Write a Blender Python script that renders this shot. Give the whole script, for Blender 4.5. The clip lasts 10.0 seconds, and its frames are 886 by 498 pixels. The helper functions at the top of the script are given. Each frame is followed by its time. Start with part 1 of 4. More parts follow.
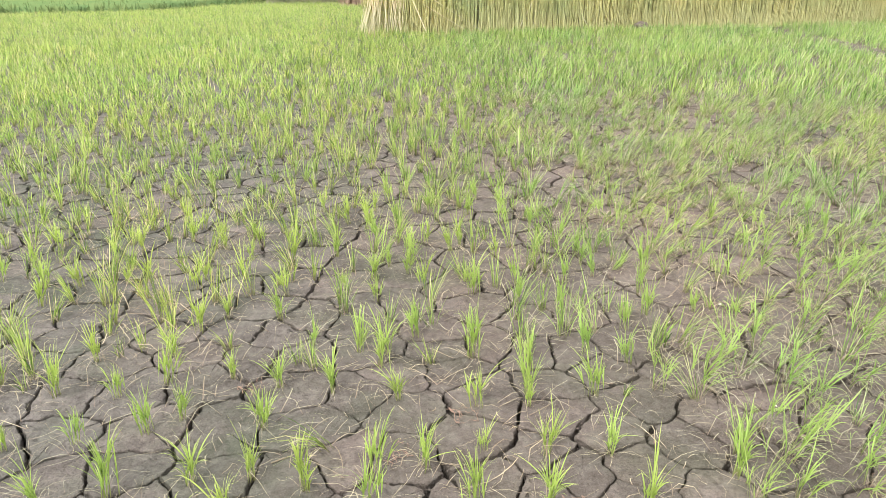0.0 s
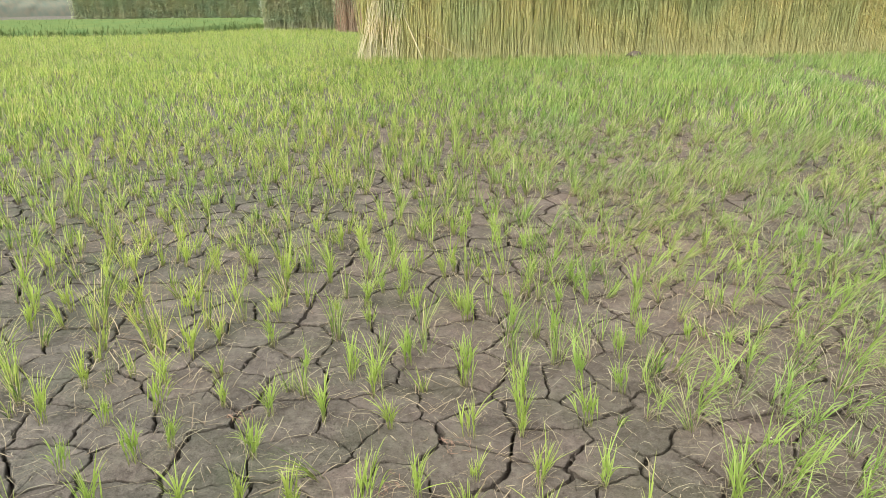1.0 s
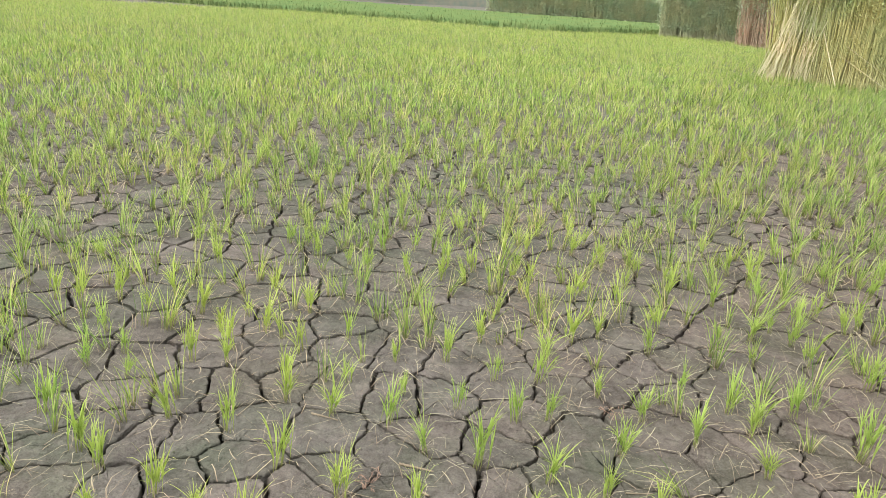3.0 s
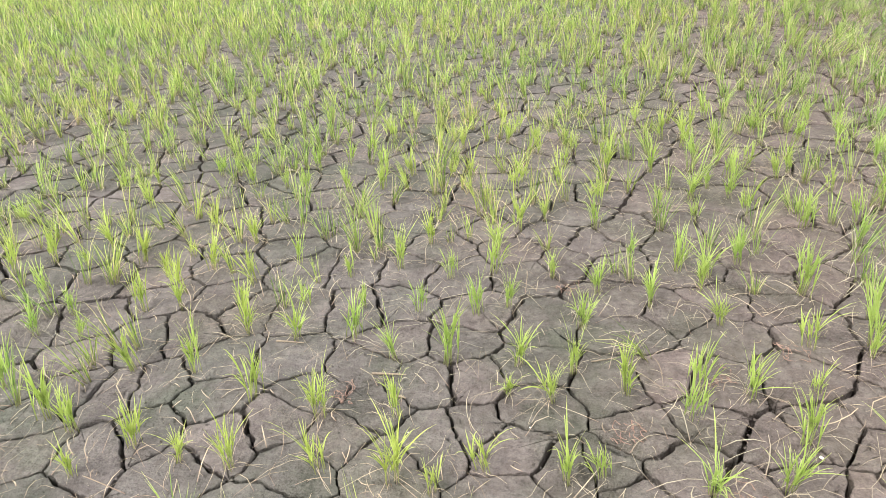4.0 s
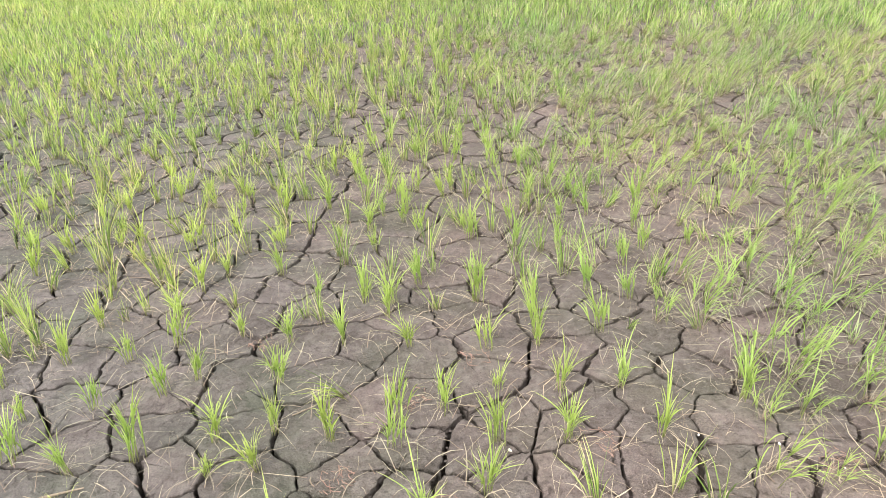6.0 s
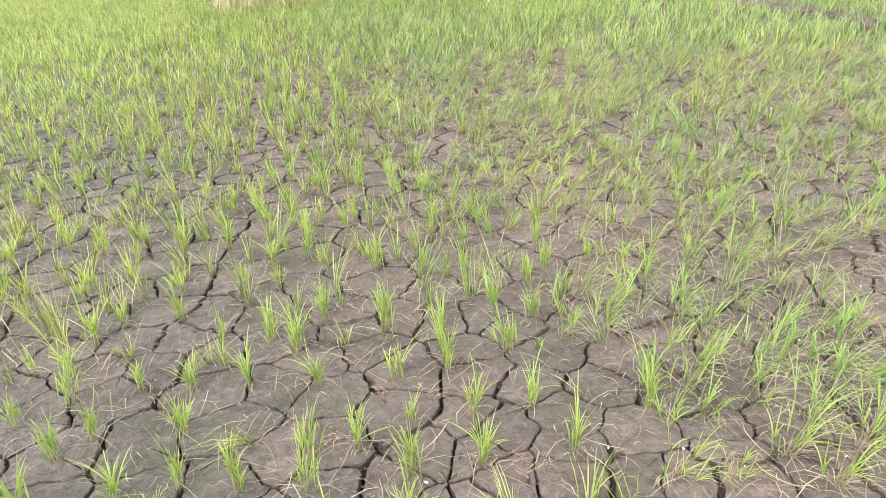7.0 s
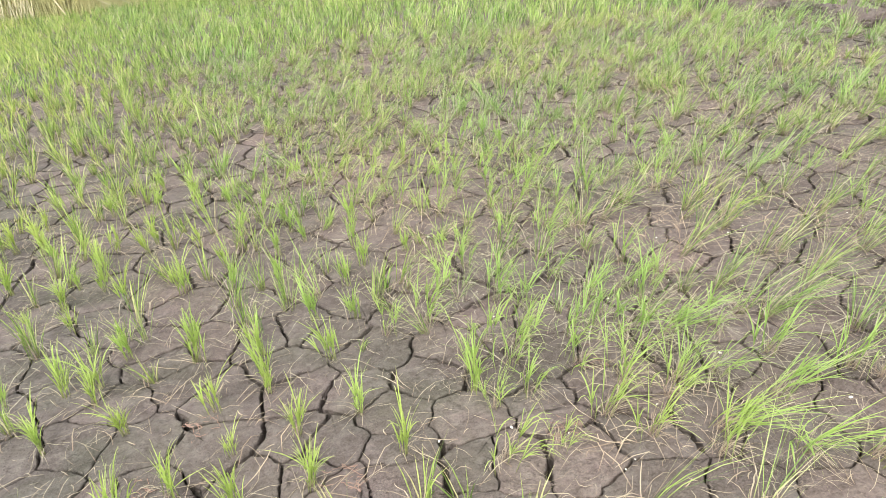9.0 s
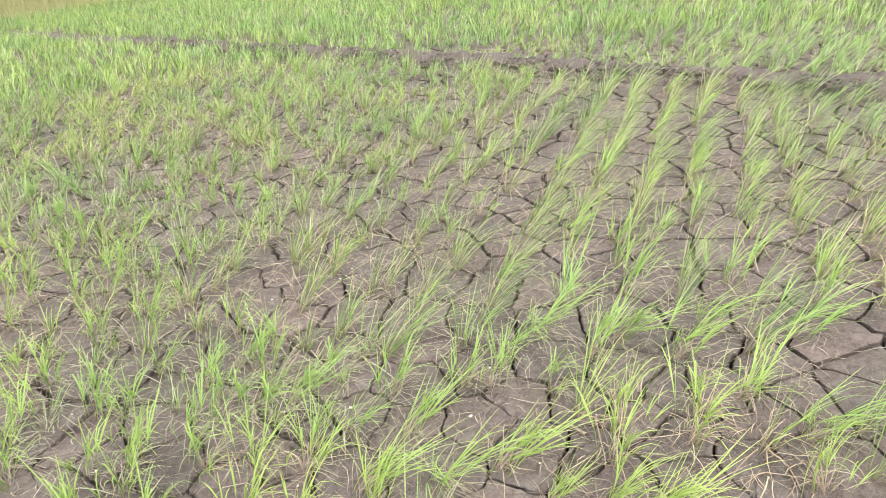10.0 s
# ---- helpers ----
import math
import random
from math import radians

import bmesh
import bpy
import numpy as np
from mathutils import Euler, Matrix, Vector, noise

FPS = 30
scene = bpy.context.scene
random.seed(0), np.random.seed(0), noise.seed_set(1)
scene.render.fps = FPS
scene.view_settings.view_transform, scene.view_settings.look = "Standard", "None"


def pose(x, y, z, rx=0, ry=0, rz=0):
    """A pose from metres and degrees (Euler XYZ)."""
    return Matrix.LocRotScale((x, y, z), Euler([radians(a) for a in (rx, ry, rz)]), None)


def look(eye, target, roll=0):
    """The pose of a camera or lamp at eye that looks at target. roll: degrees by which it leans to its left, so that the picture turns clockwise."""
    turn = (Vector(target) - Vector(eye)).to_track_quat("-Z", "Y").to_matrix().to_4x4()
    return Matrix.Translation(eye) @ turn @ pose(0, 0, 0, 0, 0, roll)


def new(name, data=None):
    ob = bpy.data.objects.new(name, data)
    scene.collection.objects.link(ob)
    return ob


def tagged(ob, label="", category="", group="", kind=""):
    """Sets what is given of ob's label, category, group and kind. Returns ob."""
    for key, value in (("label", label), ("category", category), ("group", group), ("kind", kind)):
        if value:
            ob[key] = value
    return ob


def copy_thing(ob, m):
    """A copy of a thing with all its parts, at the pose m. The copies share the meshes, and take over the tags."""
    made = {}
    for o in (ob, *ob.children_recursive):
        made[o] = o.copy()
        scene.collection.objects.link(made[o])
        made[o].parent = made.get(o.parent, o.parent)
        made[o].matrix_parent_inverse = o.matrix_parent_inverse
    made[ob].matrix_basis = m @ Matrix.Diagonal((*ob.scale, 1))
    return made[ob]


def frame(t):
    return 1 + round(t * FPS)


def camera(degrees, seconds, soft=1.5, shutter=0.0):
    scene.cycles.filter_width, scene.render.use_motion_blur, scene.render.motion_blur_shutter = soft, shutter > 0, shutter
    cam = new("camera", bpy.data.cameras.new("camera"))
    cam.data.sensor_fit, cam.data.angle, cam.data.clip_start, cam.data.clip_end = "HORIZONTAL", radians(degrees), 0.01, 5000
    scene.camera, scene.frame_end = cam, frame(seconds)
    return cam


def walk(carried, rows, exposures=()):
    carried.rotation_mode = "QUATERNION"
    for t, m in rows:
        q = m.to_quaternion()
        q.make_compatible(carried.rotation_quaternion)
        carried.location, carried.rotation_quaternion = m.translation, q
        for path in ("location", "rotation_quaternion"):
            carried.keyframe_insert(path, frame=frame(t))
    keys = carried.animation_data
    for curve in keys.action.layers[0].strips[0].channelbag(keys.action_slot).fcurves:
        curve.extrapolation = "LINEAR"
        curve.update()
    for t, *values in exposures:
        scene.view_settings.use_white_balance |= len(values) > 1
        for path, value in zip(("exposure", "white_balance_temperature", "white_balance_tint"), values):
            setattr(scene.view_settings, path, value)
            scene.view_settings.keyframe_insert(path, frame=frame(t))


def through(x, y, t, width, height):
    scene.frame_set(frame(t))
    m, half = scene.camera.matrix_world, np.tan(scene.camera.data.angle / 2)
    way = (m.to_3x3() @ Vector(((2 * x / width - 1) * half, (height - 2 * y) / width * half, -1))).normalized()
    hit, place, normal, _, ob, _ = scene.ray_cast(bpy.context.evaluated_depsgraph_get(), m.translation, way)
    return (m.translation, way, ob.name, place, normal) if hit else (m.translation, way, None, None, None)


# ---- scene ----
cam = camera(64.6, 10.0, soft=0.55, shutter=0.05)
PATH = [
    (0, (-0.163, -0.355, 1.454), (-0.049, 1.504, 0.726), -1.1),
    (0.2, (-0.164, -0.352, 1.459), (-0.051, 1.516, 0.754), -0.9),
    (0.5, (-0.162, -0.351, 1.469), (-0.031, 1.532, 0.810), -0.7),
    (0.8, (-0.160, -0.350, 1.471), (-0.020, 1.544, 0.845), -1.3),
    (1, (-0.159, -0.345, 1.461), (-0.027, 1.537, 0.800), -0.5),
    (1.5, (-0.170, -0.349, 1.455), (-0.027, 1.530, 0.784), 1.0),
    (2, (-0.263, -0.363, 1.462), (-0.368, 1.522, 0.802), 1.8),
    (2.5, (-0.394, -0.412, 1.466), (-1.008, 1.387, 0.845), 5.9),
    (2.7, (-0.421, -0.453, 1.481), (-1.191, 1.285, 0.860), 6.2),
    (3.8, (-0.422, -0.435, 1.458), (-1.059, 1.230, 0.551), -3.6),
    (4, (-0.419, -0.433, 1.466), (-1.017, 1.237, 0.541), -3.7),
    (4.5, (-0.392, -0.403, 1.462), (-0.864, 1.298, 0.522), -4.4),
    (5, (-0.347, -0.377, 1.465), (-0.632, 1.375, 0.543), -4.7),
    (5.5, (-0.301, -0.356, 1.472), (-0.327, 1.431, 0.574), -4.1),
    (5.7, (-0.287, -0.355, 1.471), (-0.219, 1.433, 0.578), -3.8),
    (6.8, (-0.238, -0.357, 1.476), (0.131, 1.431, 0.659), -3.7),
    (7, (-0.229, -0.351, 1.480), (0.194, 1.423, 0.660), -4.0),
    (7.5, (-0.201, -0.349, 1.480), (0.338, 1.392, 0.657), -3.5),
    (8, (-0.174, -0.348, 1.483), (0.429, 1.378, 0.671), -3.9),
    (8.5, (-0.147, -0.319, 1.459), (0.487, 1.374, 0.605), -3.9),
    (9, (-0.061, -0.303, 1.453), (0.757, 1.296, 0.573), -6.6),
    (9.2, (-0.025, -0.293, 1.451), (0.948, 1.228, 0.588), -7.1),
    (9.5, (0.029, -0.265, 1.436), (1.188, 1.090, 0.529), -5.8),
    (9.8, (0.135, -0.287, 1.428), (1.541, 0.839, 0.553), -7.0),
    (10, (0.177, -0.266, 1.431), (1.727, 0.669, 0.580), -5.3),
]
EXPOSURE = [(0.0, 1.34, 6350, 7), (0.5, 1.35, 6400, 7), (0.8, 1.06, 6550, 4), (1.0, 1.0, 6700, 3), (1.5, 1.1, 6750, 3), (2.0, 1.21, 6700, 3), (2.5, 1.2, 6500, 4), (2.7, 1.0, 6550, 4), (3.8, 1.34, 6300, 11), (5.5, 1.37, 6300, 12), (7.0, 1.34, 6250, 11), (9.0, 1.3, 6250, 10), (10.0, 1.33, 6150, 9)]
walk(cam, [(t, look(eye, target, roll)) for t, eye, target, roll in PATH], EXPOSURE)

# ---- light: an overcast, hazy day ----
world = bpy.data.worlds.new("overcast_sky")
scene.world = world
world.use_nodes = True
wn, wl = world.node_tree.nodes, world.node_tree.links
sky = wn.new("ShaderNodeTexSky")
sky.sky_type, sky.sun_disc = "NISHITA", False
sky.sun_elevation, sky.sun_rotation = radians(52), radians(215)
sky.air_density, sky.dust_density, sky.ozone_density = 1.0, 6.0, 1.0
grey = wn.new("ShaderNodeHueSaturation")
grey.inputs["Saturation"].default_value = 0.22
wl.new(sky.outputs["Color"], grey.inputs["Color"])
veil = wn.new("ShaderNodeMix")  # an even layer of high cloud over the clear sky
veil.data_type = "RGBA"
veil.inputs[0].default_value, veil.inputs[7].default_value = 0.75, (6.6, 6.6, 6.7, 1)
wl.new(grey.outputs["Color"], veil.inputs[6])
wl.new(veil.outputs[2], wn["Background"].inputs["Color"])
wn["Background"].inputs["Strength"].default_value = 0.15
sun = new("sun", bpy.data.lights.new("sun", "SUN"))
sun.data.energy, sun.data.angle, sun.data.color = 1.3, radians(20), (1.0, 0.95, 0.86)
sun.matrix_world = look((-5.7, -8.2, 12.8), (0, 0, 0))


# ---- materials ----
def material(name, rough=0.8):
    m = bpy.data.materials.new(name)
    m.use_nodes = True
    b = m.node_tree.nodes["Principled BSDF"]
    b.inputs["Roughness"].default_value = rough
    b.inputs["Specular IOR Level"].default_value = 0.3
    return m, m.node_tree.nodes, m.node_tree.links, b


def ramp(n, l, source, stops):
    r = n.new("ShaderNodeValToRGB")
    e = r.color_ramp.elements
    while len(e) < len(stops):
        e.new(0.5)
    for k, (at, colour) in zip(e, stops):
        k.position, k.color = at, (*colour, 1)
    l.new(source, r.inputs["Fac"])
    return r.outputs["Color"]


def noise_tex(n, l, scale, detail=4.0, rough=0.55):
    t = n.new("ShaderNodeTexNoise")
    t.inputs["Scale"].default_value, t.inputs["Detail"].default_value, t.inputs["Roughness"].default_value = scale, detail, rough
    g = n.new("ShaderNodeNewGeometry")
    l.new(g.outputs["Position"], t.inputs["Vector"])
    return t.outputs["Fac"]


def mix(n, l, fac, a, b, mode="MIX"):
    m = n.new("ShaderNodeMix")
    m.data_type, m.blend_type = "RGBA", mode
    for value, socket in ((fac, m.inputs["Factor"]), (a, m.inputs["A"]), (b, m.inputs["B"])):
        sock = [s for s in m.inputs if s.name == socket.name and s.enabled][0]
        if hasattr(value, "links"):
            l.new(value, sock)
        else:
            sock.default_value = value if isinstance(value, (int, float)) else (*value, 1)
    return [s for s in m.outputs if s.enabled][0]


def mud_material(name, per_plate, tone_scale=1.0):
    m, n, l, b = material(name, 0.92)
    base = ramp(n, l, noise_tex(n, l, 6.0, 7, 0.6), [(0.3, (0.109, 0.09, 0.079)), (0.5, (0.146, 0.121, 0.107)), (0.72, (0.187, 0.156, 0.139))])
    algae = ramp(n, l, noise_tex(n, l, 2.2, 6, 0.6), [(0.45, (0, 0, 0)), (0.62, (0.7, 0.7, 0.7))])
    c = mix(n, l, algae, base, (0.1, 0.102, 0.074))
    place, east, patch = n.new("ShaderNodeSeparateXYZ"), n.new("ShaderNodeMapRange"), n.new("ShaderNodeMath")
    l.new(n.new("ShaderNodeNewGeometry").outputs["Position"], place.inputs[0])
    l.new(place.outputs["X"], east.inputs["Value"])
    for name, value in (("From Min", -1.2), ("From Max", 1.6), ("To Min", -0.08), ("To Max", 0.12)):
        east.inputs[name].default_value = value
    l.new(noise_tex(n, l, 1.1, 5, 0.55), patch.inputs[0])
    l.new(east.outputs["Result"], patch.inputs[1])  # the soil turns redder towards the east
    side = n.new("ShaderNodeMapRange")  # paler and more olive in the west
    l.new(place.outputs["X"], side.inputs["Value"])
    side.inputs["From Min"].default_value, side.inputs["From Max"].default_value = -1.5, 1.6
    c = mix(n, l, 1.0, c, ramp(n, l, side.outputs["Result"], [(0.0, (0.98, 1.05, 1.08)), (0.5, (1.0, 0.99, 0.99)), (1.0, (0.97, 0.97, 0.95))]), "MULTIPLY")
    rust = ramp(n, l, patch.outputs[0], [(0.48, (0, 0, 0)), (0.68, (0.5, 0.5, 0.5))])
    c = mix(n, l, rust, c, (0.188, 0.141, 0.127))
    grain = ramp(n, l, noise_tex(n, l, 130.0, 4, 0.75), [(0.3, (0.84, 0.84, 0.84)), (0.5, (1, 1, 1)), (0.7, (1.18, 1.17, 1.16))])
    c = mix(n, l, 1.0, c, grain, "MULTIPLY")
    dust = ramp(n, l, noise_tex(n, l, 13.0, 6, 0.62), [(0.5, (0, 0, 0)), (0.7, (0.45, 0.45, 0.45))])
    c = mix(n, l, dust, c, (0.215, 0.19, 0.168))
    clods = ramp(n, l, noise_tex(n, l, 34.0, 5, 0.65), [(0.3, (0.7, 0.69, 0.68)), (0.5, (0.96, 0.96, 0.96)), (0.7, (1.12, 1.12, 1.11))])
    c = mix(n, l, 1.0, c, clods, "MULTIPLY")
    crumb = ramp(n, l, noise_tex(n, l, 3.1, 4, 0.6), [(0.42, (0.25, 0.25, 0.25)), (0.62, (1, 1, 1))])
    speck = ramp(n, l, noise_tex(n, l, 210.0, 3, 0.7), [(0.36, (0.72, 0.71, 0.7)), (0.5, (1, 1, 1)), (0.64, (1.3, 1.28, 1.27))])
    c = mix(n, l, crumb, c, mix(n, l, 1.0, c, speck, "MULTIPLY"))
    if per_plate:
        source = n.new("ShaderNodeObjectInfo").outputs["Random"] if per_plate == "object" else n.new("ShaderNodeNewGeometry").outputs["Random Per Island"]
        tone = ramp(n, l, source, [(0.0, (0.88, 0.89, 0.87)), (0.5, (1, 1, 1)), (1.0, (1.13, 1.08, 1.07))])
        c = mix(n, l, 1.0, c, tone, "MULTIPLY")
    # multiplies the whole colour evenly darker
    if tone_scale < 1:
        c = mix(n, l, 1.0, c, (tone_scale, tone_scale, tone_scale), "MULTIPLY")
    l.new(c, b.inputs["Base Color"])
    b.inputs["Specular IOR Level"].default_value = 0.12
    lumps, fine = n.new("ShaderNodeBump"), n.new("ShaderNodeBump")
    lumps.inputs["Distance"].default_value, fine.inputs["Distance"].default_value = 0.04, 0.014
    l.new(noise_tex(n, l, 19.0, 5, 0.6), lumps.inputs["Height"])
    l.new(noise_tex(n, l, 85.0, 7, 0.7), fine.inputs["Height"])
    l.new(crumb, fine.inputs["Strength"])
    l.new(lumps.outputs["Normal"], fine.inputs["Normal"])
    l.new(fine.outputs["Normal"], b.inputs["Normal"])
    return m


def leaf_material(name, base, low, high, tip, through=0.35, gloss=0.3, sides=False):
    """A leaf blade: the sheath colour at its foot (for rice darkened as tuft shade), a green from low to high blade by
    blade, the tip colour at its end.
    """
    m, n, l, b = material(name, 0.55)
    b.inputs["Specular IOR Level"].default_value = gloss
    along = n.new("ShaderNodeAttribute")
    along.attribute_name = "along"
    green = ramp(n, l, n.new("ShaderNodeNewGeometry").outputs["Random Per Island"], [(0.0, low), (0.62, high), (0.84, high), (0.92, tip)])
    patch = ramp(n, l, noise_tex(n, l, 0.9, 3), [(0.35, (0.85, 0.95, 0.9)), (0.65, (1.12, 1.05, 0.95))])
    green = mix(n, l, 1.0, green, patch, "MULTIPLY")
    if sides:  # western half yellower; the far-east stops are lightened to paint in haze
        place, east = n.new("ShaderNodeSeparateXYZ"), n.new("ShaderNodeMapRange")
        l.new(n.new("ShaderNodeNewGeometry").outputs["Position"], place.inputs[0])
        l.new(place.outputs["X"], east.inputs["Value"])
        east.inputs["From Min"].default_value, east.inputs["From Max"].default_value = -3.0, 7.0
        green = mix(n, l, 1.0, green, ramp(n, l, east.outputs["Result"], [(0.0, (1.1, 1.1, 1.14)), (0.23, (0.98, 0.97, 0.98)), (0.47, (0.85, 0.92, 1.05)), (0.85, (0.95, 1.01, 1.2)), (1.0, (0.93, 1.02, 1.3))]), "MULTIPLY")
    foot = ramp(n, l, along.outputs["Fac"], [(0.02, (1, 1, 1)), (0.3, (0, 0, 0))])
    end = ramp(n, l, along.outputs["Fac"], [(0.75, (0, 0, 0)), (1.0, (0.65, 0.65, 0.65))])
    c = mix(n, l, end, mix(n, l, foot, green, base), tip)
    l.new(c, b.inputs["Base Color"])
    glow = n.new("ShaderNodeBsdfTranslucent")
    l.new(c, glow.inputs["Color"])
    both = n.new("ShaderNodeMixShader")
    both.inputs["Fac"].default_value = through
    l.new(b.outputs["BSDF"], both.inputs[1])
    l.new(glow.outputs["BSDF"], both.inputs[2])
    l.new(both.outputs["Shader"], n["Material Output"].inputs["Surface"])
    return m


MUD = mud_material("dried_mud", "object")
MUD_FAR = mud_material("dried_mud_far", "island")
BUND_MUD = mud_material("bund_mud", "island", 0.9)
SOIL = mud_material("crack_soil", "")
# rice foot: brown-green sheath, made darker to paint in shade inside the tuft
RICE = leaf_material("rice_leaf", (0.17, 0.155, 0.075), (0.07, 0.135, 0.025), (0.385, 0.485, 0.115), (0.54, 0.5, 0.245), 0.28, sides=True)
STRAW = leaf_material("dead_straw", (0.24, 0.175, 0.135), (0.24, 0.185, 0.14), (0.44, 0.37, 0.28), (0.4, 0.34, 0.25), 0.15, 0.1)
CROP = leaf_material("green_crop_leaf", (0.08, 0.115, 0.05), (0.105, 0.155, 0.06), (0.165, 0.22, 0.095), (0.175, 0.225, 0.1), 0.1, 0.0)
STALK = leaf_material("jute_stalk", (0.58, 0.55, 0.29), (0.5, 0.48, 0.24), (0.62, 0.59, 0.31), (0.55, 0.56, 0.3), 0.0, 0.05)
DRY_STALK = leaf_material("dry_jute_stalk", (0.6, 0.52, 0.34), (0.5, 0.42, 0.27), (0.7, 0.62, 0.45), (0.54, 0.45, 0.3), 0.0)
RED_STALK = leaf_material("red_jute_stalk", (0.5, 0.36, 0.28), (0.45, 0.31, 0.24), (0.56, 0.41, 0.32), (0.38, 0.34, 0.24), 0.0)
JUTE_LEAF = leaf_material("jute_leaf", (0.42, 0.45, 0.23), (0.46, 0.49, 0.26), (0.58, 0.61, 0.36), (0.54, 0.56, 0.33), 0.65, 0.05)
# paler, greyer copies of the jute colours with distance haze painted in
HAZED_LEAF = leaf_material("hazed_jute_leaf", (0.46, 0.49, 0.35), (0.45, 0.48, 0.34), (0.57, 0.61, 0.46), (0.55, 0.58, 0.45), 0.65, 0.0)
HAZED_STALK = leaf_material("hazed_jute_stalk", (0.5, 0.49, 0.33), (0.46, 0.47, 0.32), (0.56, 0.57, 0.4), (0.53, 0.56, 0.4), 0.0, 0.0)
# the grey of the air is put into this foliage colour
HAZED_WOOD = leaf_material("hazed_wood_leaf", (0.25, 0.25, 0.22), (0.22, 0.225, 0.195), (0.28, 0.285, 0.25), (0.27, 0.275, 0.24), 0.2, 0.0)


# ---- mesh helpers ----
def mesh_object(name, verts, faces, mats, along=None, slots=None, parent=None, label="", smooth=True):
    me = bpy.data.meshes.new(name)
    me.from_pydata(verts, [], faces)
    for m in mats:
        me.materials.append(m)
    if along is not None:
        me.attributes.new("along", "FLOAT", "POINT").data.foreach_set("value", np.asarray(along, np.float32))
    if slots is not None:
        me.polygons.foreach_set("material_index", np.asarray(slots, np.int32))
    me.polygons.foreach_set("use_smooth", [smooth] * len(me.polygons))
    me.update()
    ob = new(name, me)
    if parent:
        ob.parent = parent
    if label:
        ob["label"] = label
    return ob


class Leaves:
    """Collects blades, stalks and leaves into one mesh."""

    def __init__(self):
        self.v, self.f, self.a, self.s = [], [], [], []

    def strip(self, points, widths, side, slot=0):
        k, last = len(self.v), len(points) - 1
        for i, (p, w) in enumerate(zip(points, widths)):
            self.v += [(p[0] - side[0] * w, p[1] - side[1] * w, p[2]), (p[0] + side[0] * w, p[1] + side[1] * w, p[2])]
            self.a += [i / last] * 2
        for i in range(last):
            self.f.append((k + 2 * i, k + 2 * i + 1, k + 2 * i + 3, k + 2 * i + 2))
            self.s.append(slot)

    def blade(self, rng, x, y, z, height, spread, lean, segs, width, slot=0, droop=0.25):
        turn = rng.uniform(0, 2 * math.pi)
        dx, dy = math.cos(turn), math.sin(turn)
        out = height * spread * rng.uniform(0.3, 1.3)
        tall = height * rng.uniform(0.55, 1.05)
        bend = droop * rng.uniform(0, 1.4)
        x, y = x + dx * 0.008, y + dy * 0.008
        pts, wid = [], []
        for i in range(segs + 1):
            s = i / segs
            o, g = out * s**1.5, height * s**1.25
            pts.append((x + dx * o + lean[0] * g, y + dy * o + lean[1] * g, z + tall * (s - bend * s**3)))
            wid.append(width * (0.55 + 0.9 * s * (1 - s) - 0.5 * s**3))
        flat = turn + math.pi / 2 + rng.uniform(-0.9, 0.9)
        self.strip(pts, wid, (math.cos(flat), math.sin(flat)), slot)

    def fan(self, rng, x, y, z, height, count, spread, lean, segs, width, sheath=0.22, droop=0.25):
        """Blades that part from one sheath, as one piece."""
        k, turn0 = len(self.v), rng.uniform(0, 2 * math.pi)
        sx, sy = math.cos(turn0) * width * 0.7, math.sin(turn0) * width * 0.7
        hx, hy, hz = x + lean[0] * height * sheath**1.25, y + lean[1] * height * sheath**1.25, z + height * sheath
        self.v += [(x - sx, y - sy, z), (x + sx, y + sy, z), (hx - sx, hy - sy, hz), (hx + sx, hy + sy, hz)]
        self.a += [0, 0, sheath, sheath]
        self.f.append((k, k + 1, k + 3, k + 2))
        self.s.append(0)
        for _ in range(count):
            turn = rng.uniform(0, 2 * math.pi)
            dx, dy = math.cos(turn), math.sin(turn)
            out, tall, bend = height * spread * rng.uniform(0.25, 1.3), height * rng.uniform(0.55, 1.05), droop * rng.uniform(0, 1.5)
            flat = turn + math.pi / 2 + rng.uniform(-0.8, 0.8)
            fx, fy, last = math.cos(flat), math.sin(flat), (k + 2, k + 3)
            for i in range(1, segs + 1):
                u = i / segs
                s = sheath + (1 - sheath) * u
                o, g, w = out * u**1.4, height * s**1.25, width * (0.7 + 0.9 * u * (1 - u) - 0.66 * u**3)
                px, py, pz = x + dx * o + lean[0] * g, y + dy * o + lean[1] * g, z + height * sheath + (tall - height * sheath) * (u - bend * u**3)
                n = len(self.v)
                self.v += [(px - fx * w, py - fy * w, pz), (px + fx * w, py + fy * w, pz)]
                self.a += [s, s]
                self.f.append((last[0], last[1], n + 1, n))
                self.s.append(0)
                last = (n, n + 1)

    def trail(self, rng, x, y, z, reach, turn, width, slot=1):
        """A dead leaf that falls over and drags on the soil."""
        pts, px, py, high = [], x, y, rng.uniform(0.1, 0.5) * reach
        for i in range(6):
            s = i / 5
            pts.append((px, py, z + 0.004 + high * 4 * s * (1 - s) * (1 - s) + (0.012 * rng.random() if i else 0)))
            turn += rng.gauss(0, 0.14)
            px, py = px + math.cos(turn) * reach / 5, py + math.sin(turn) * reach / 5
        flat = turn + math.pi / 2
        self.strip(pts, [width, width, width * 1.1, width, width * 0.8, width * 0.4], (math.cos(flat), math.sin(flat)), slot)

    def stalk(self, rng, x, y, height, top, radius, slot=0, sides=3):
        """A bare stem from (x, y) to the offset top, bowed a little."""
        k, bow = len(self.v), rng.uniform(-0.05, 0.05) * height
        for s in (0.0, 0.5, 1.0):
            cx, cy = x + top[0] * s + bow * s * (1 - s), y + top[1] * s
            r = radius * (1 - 0.5 * s)
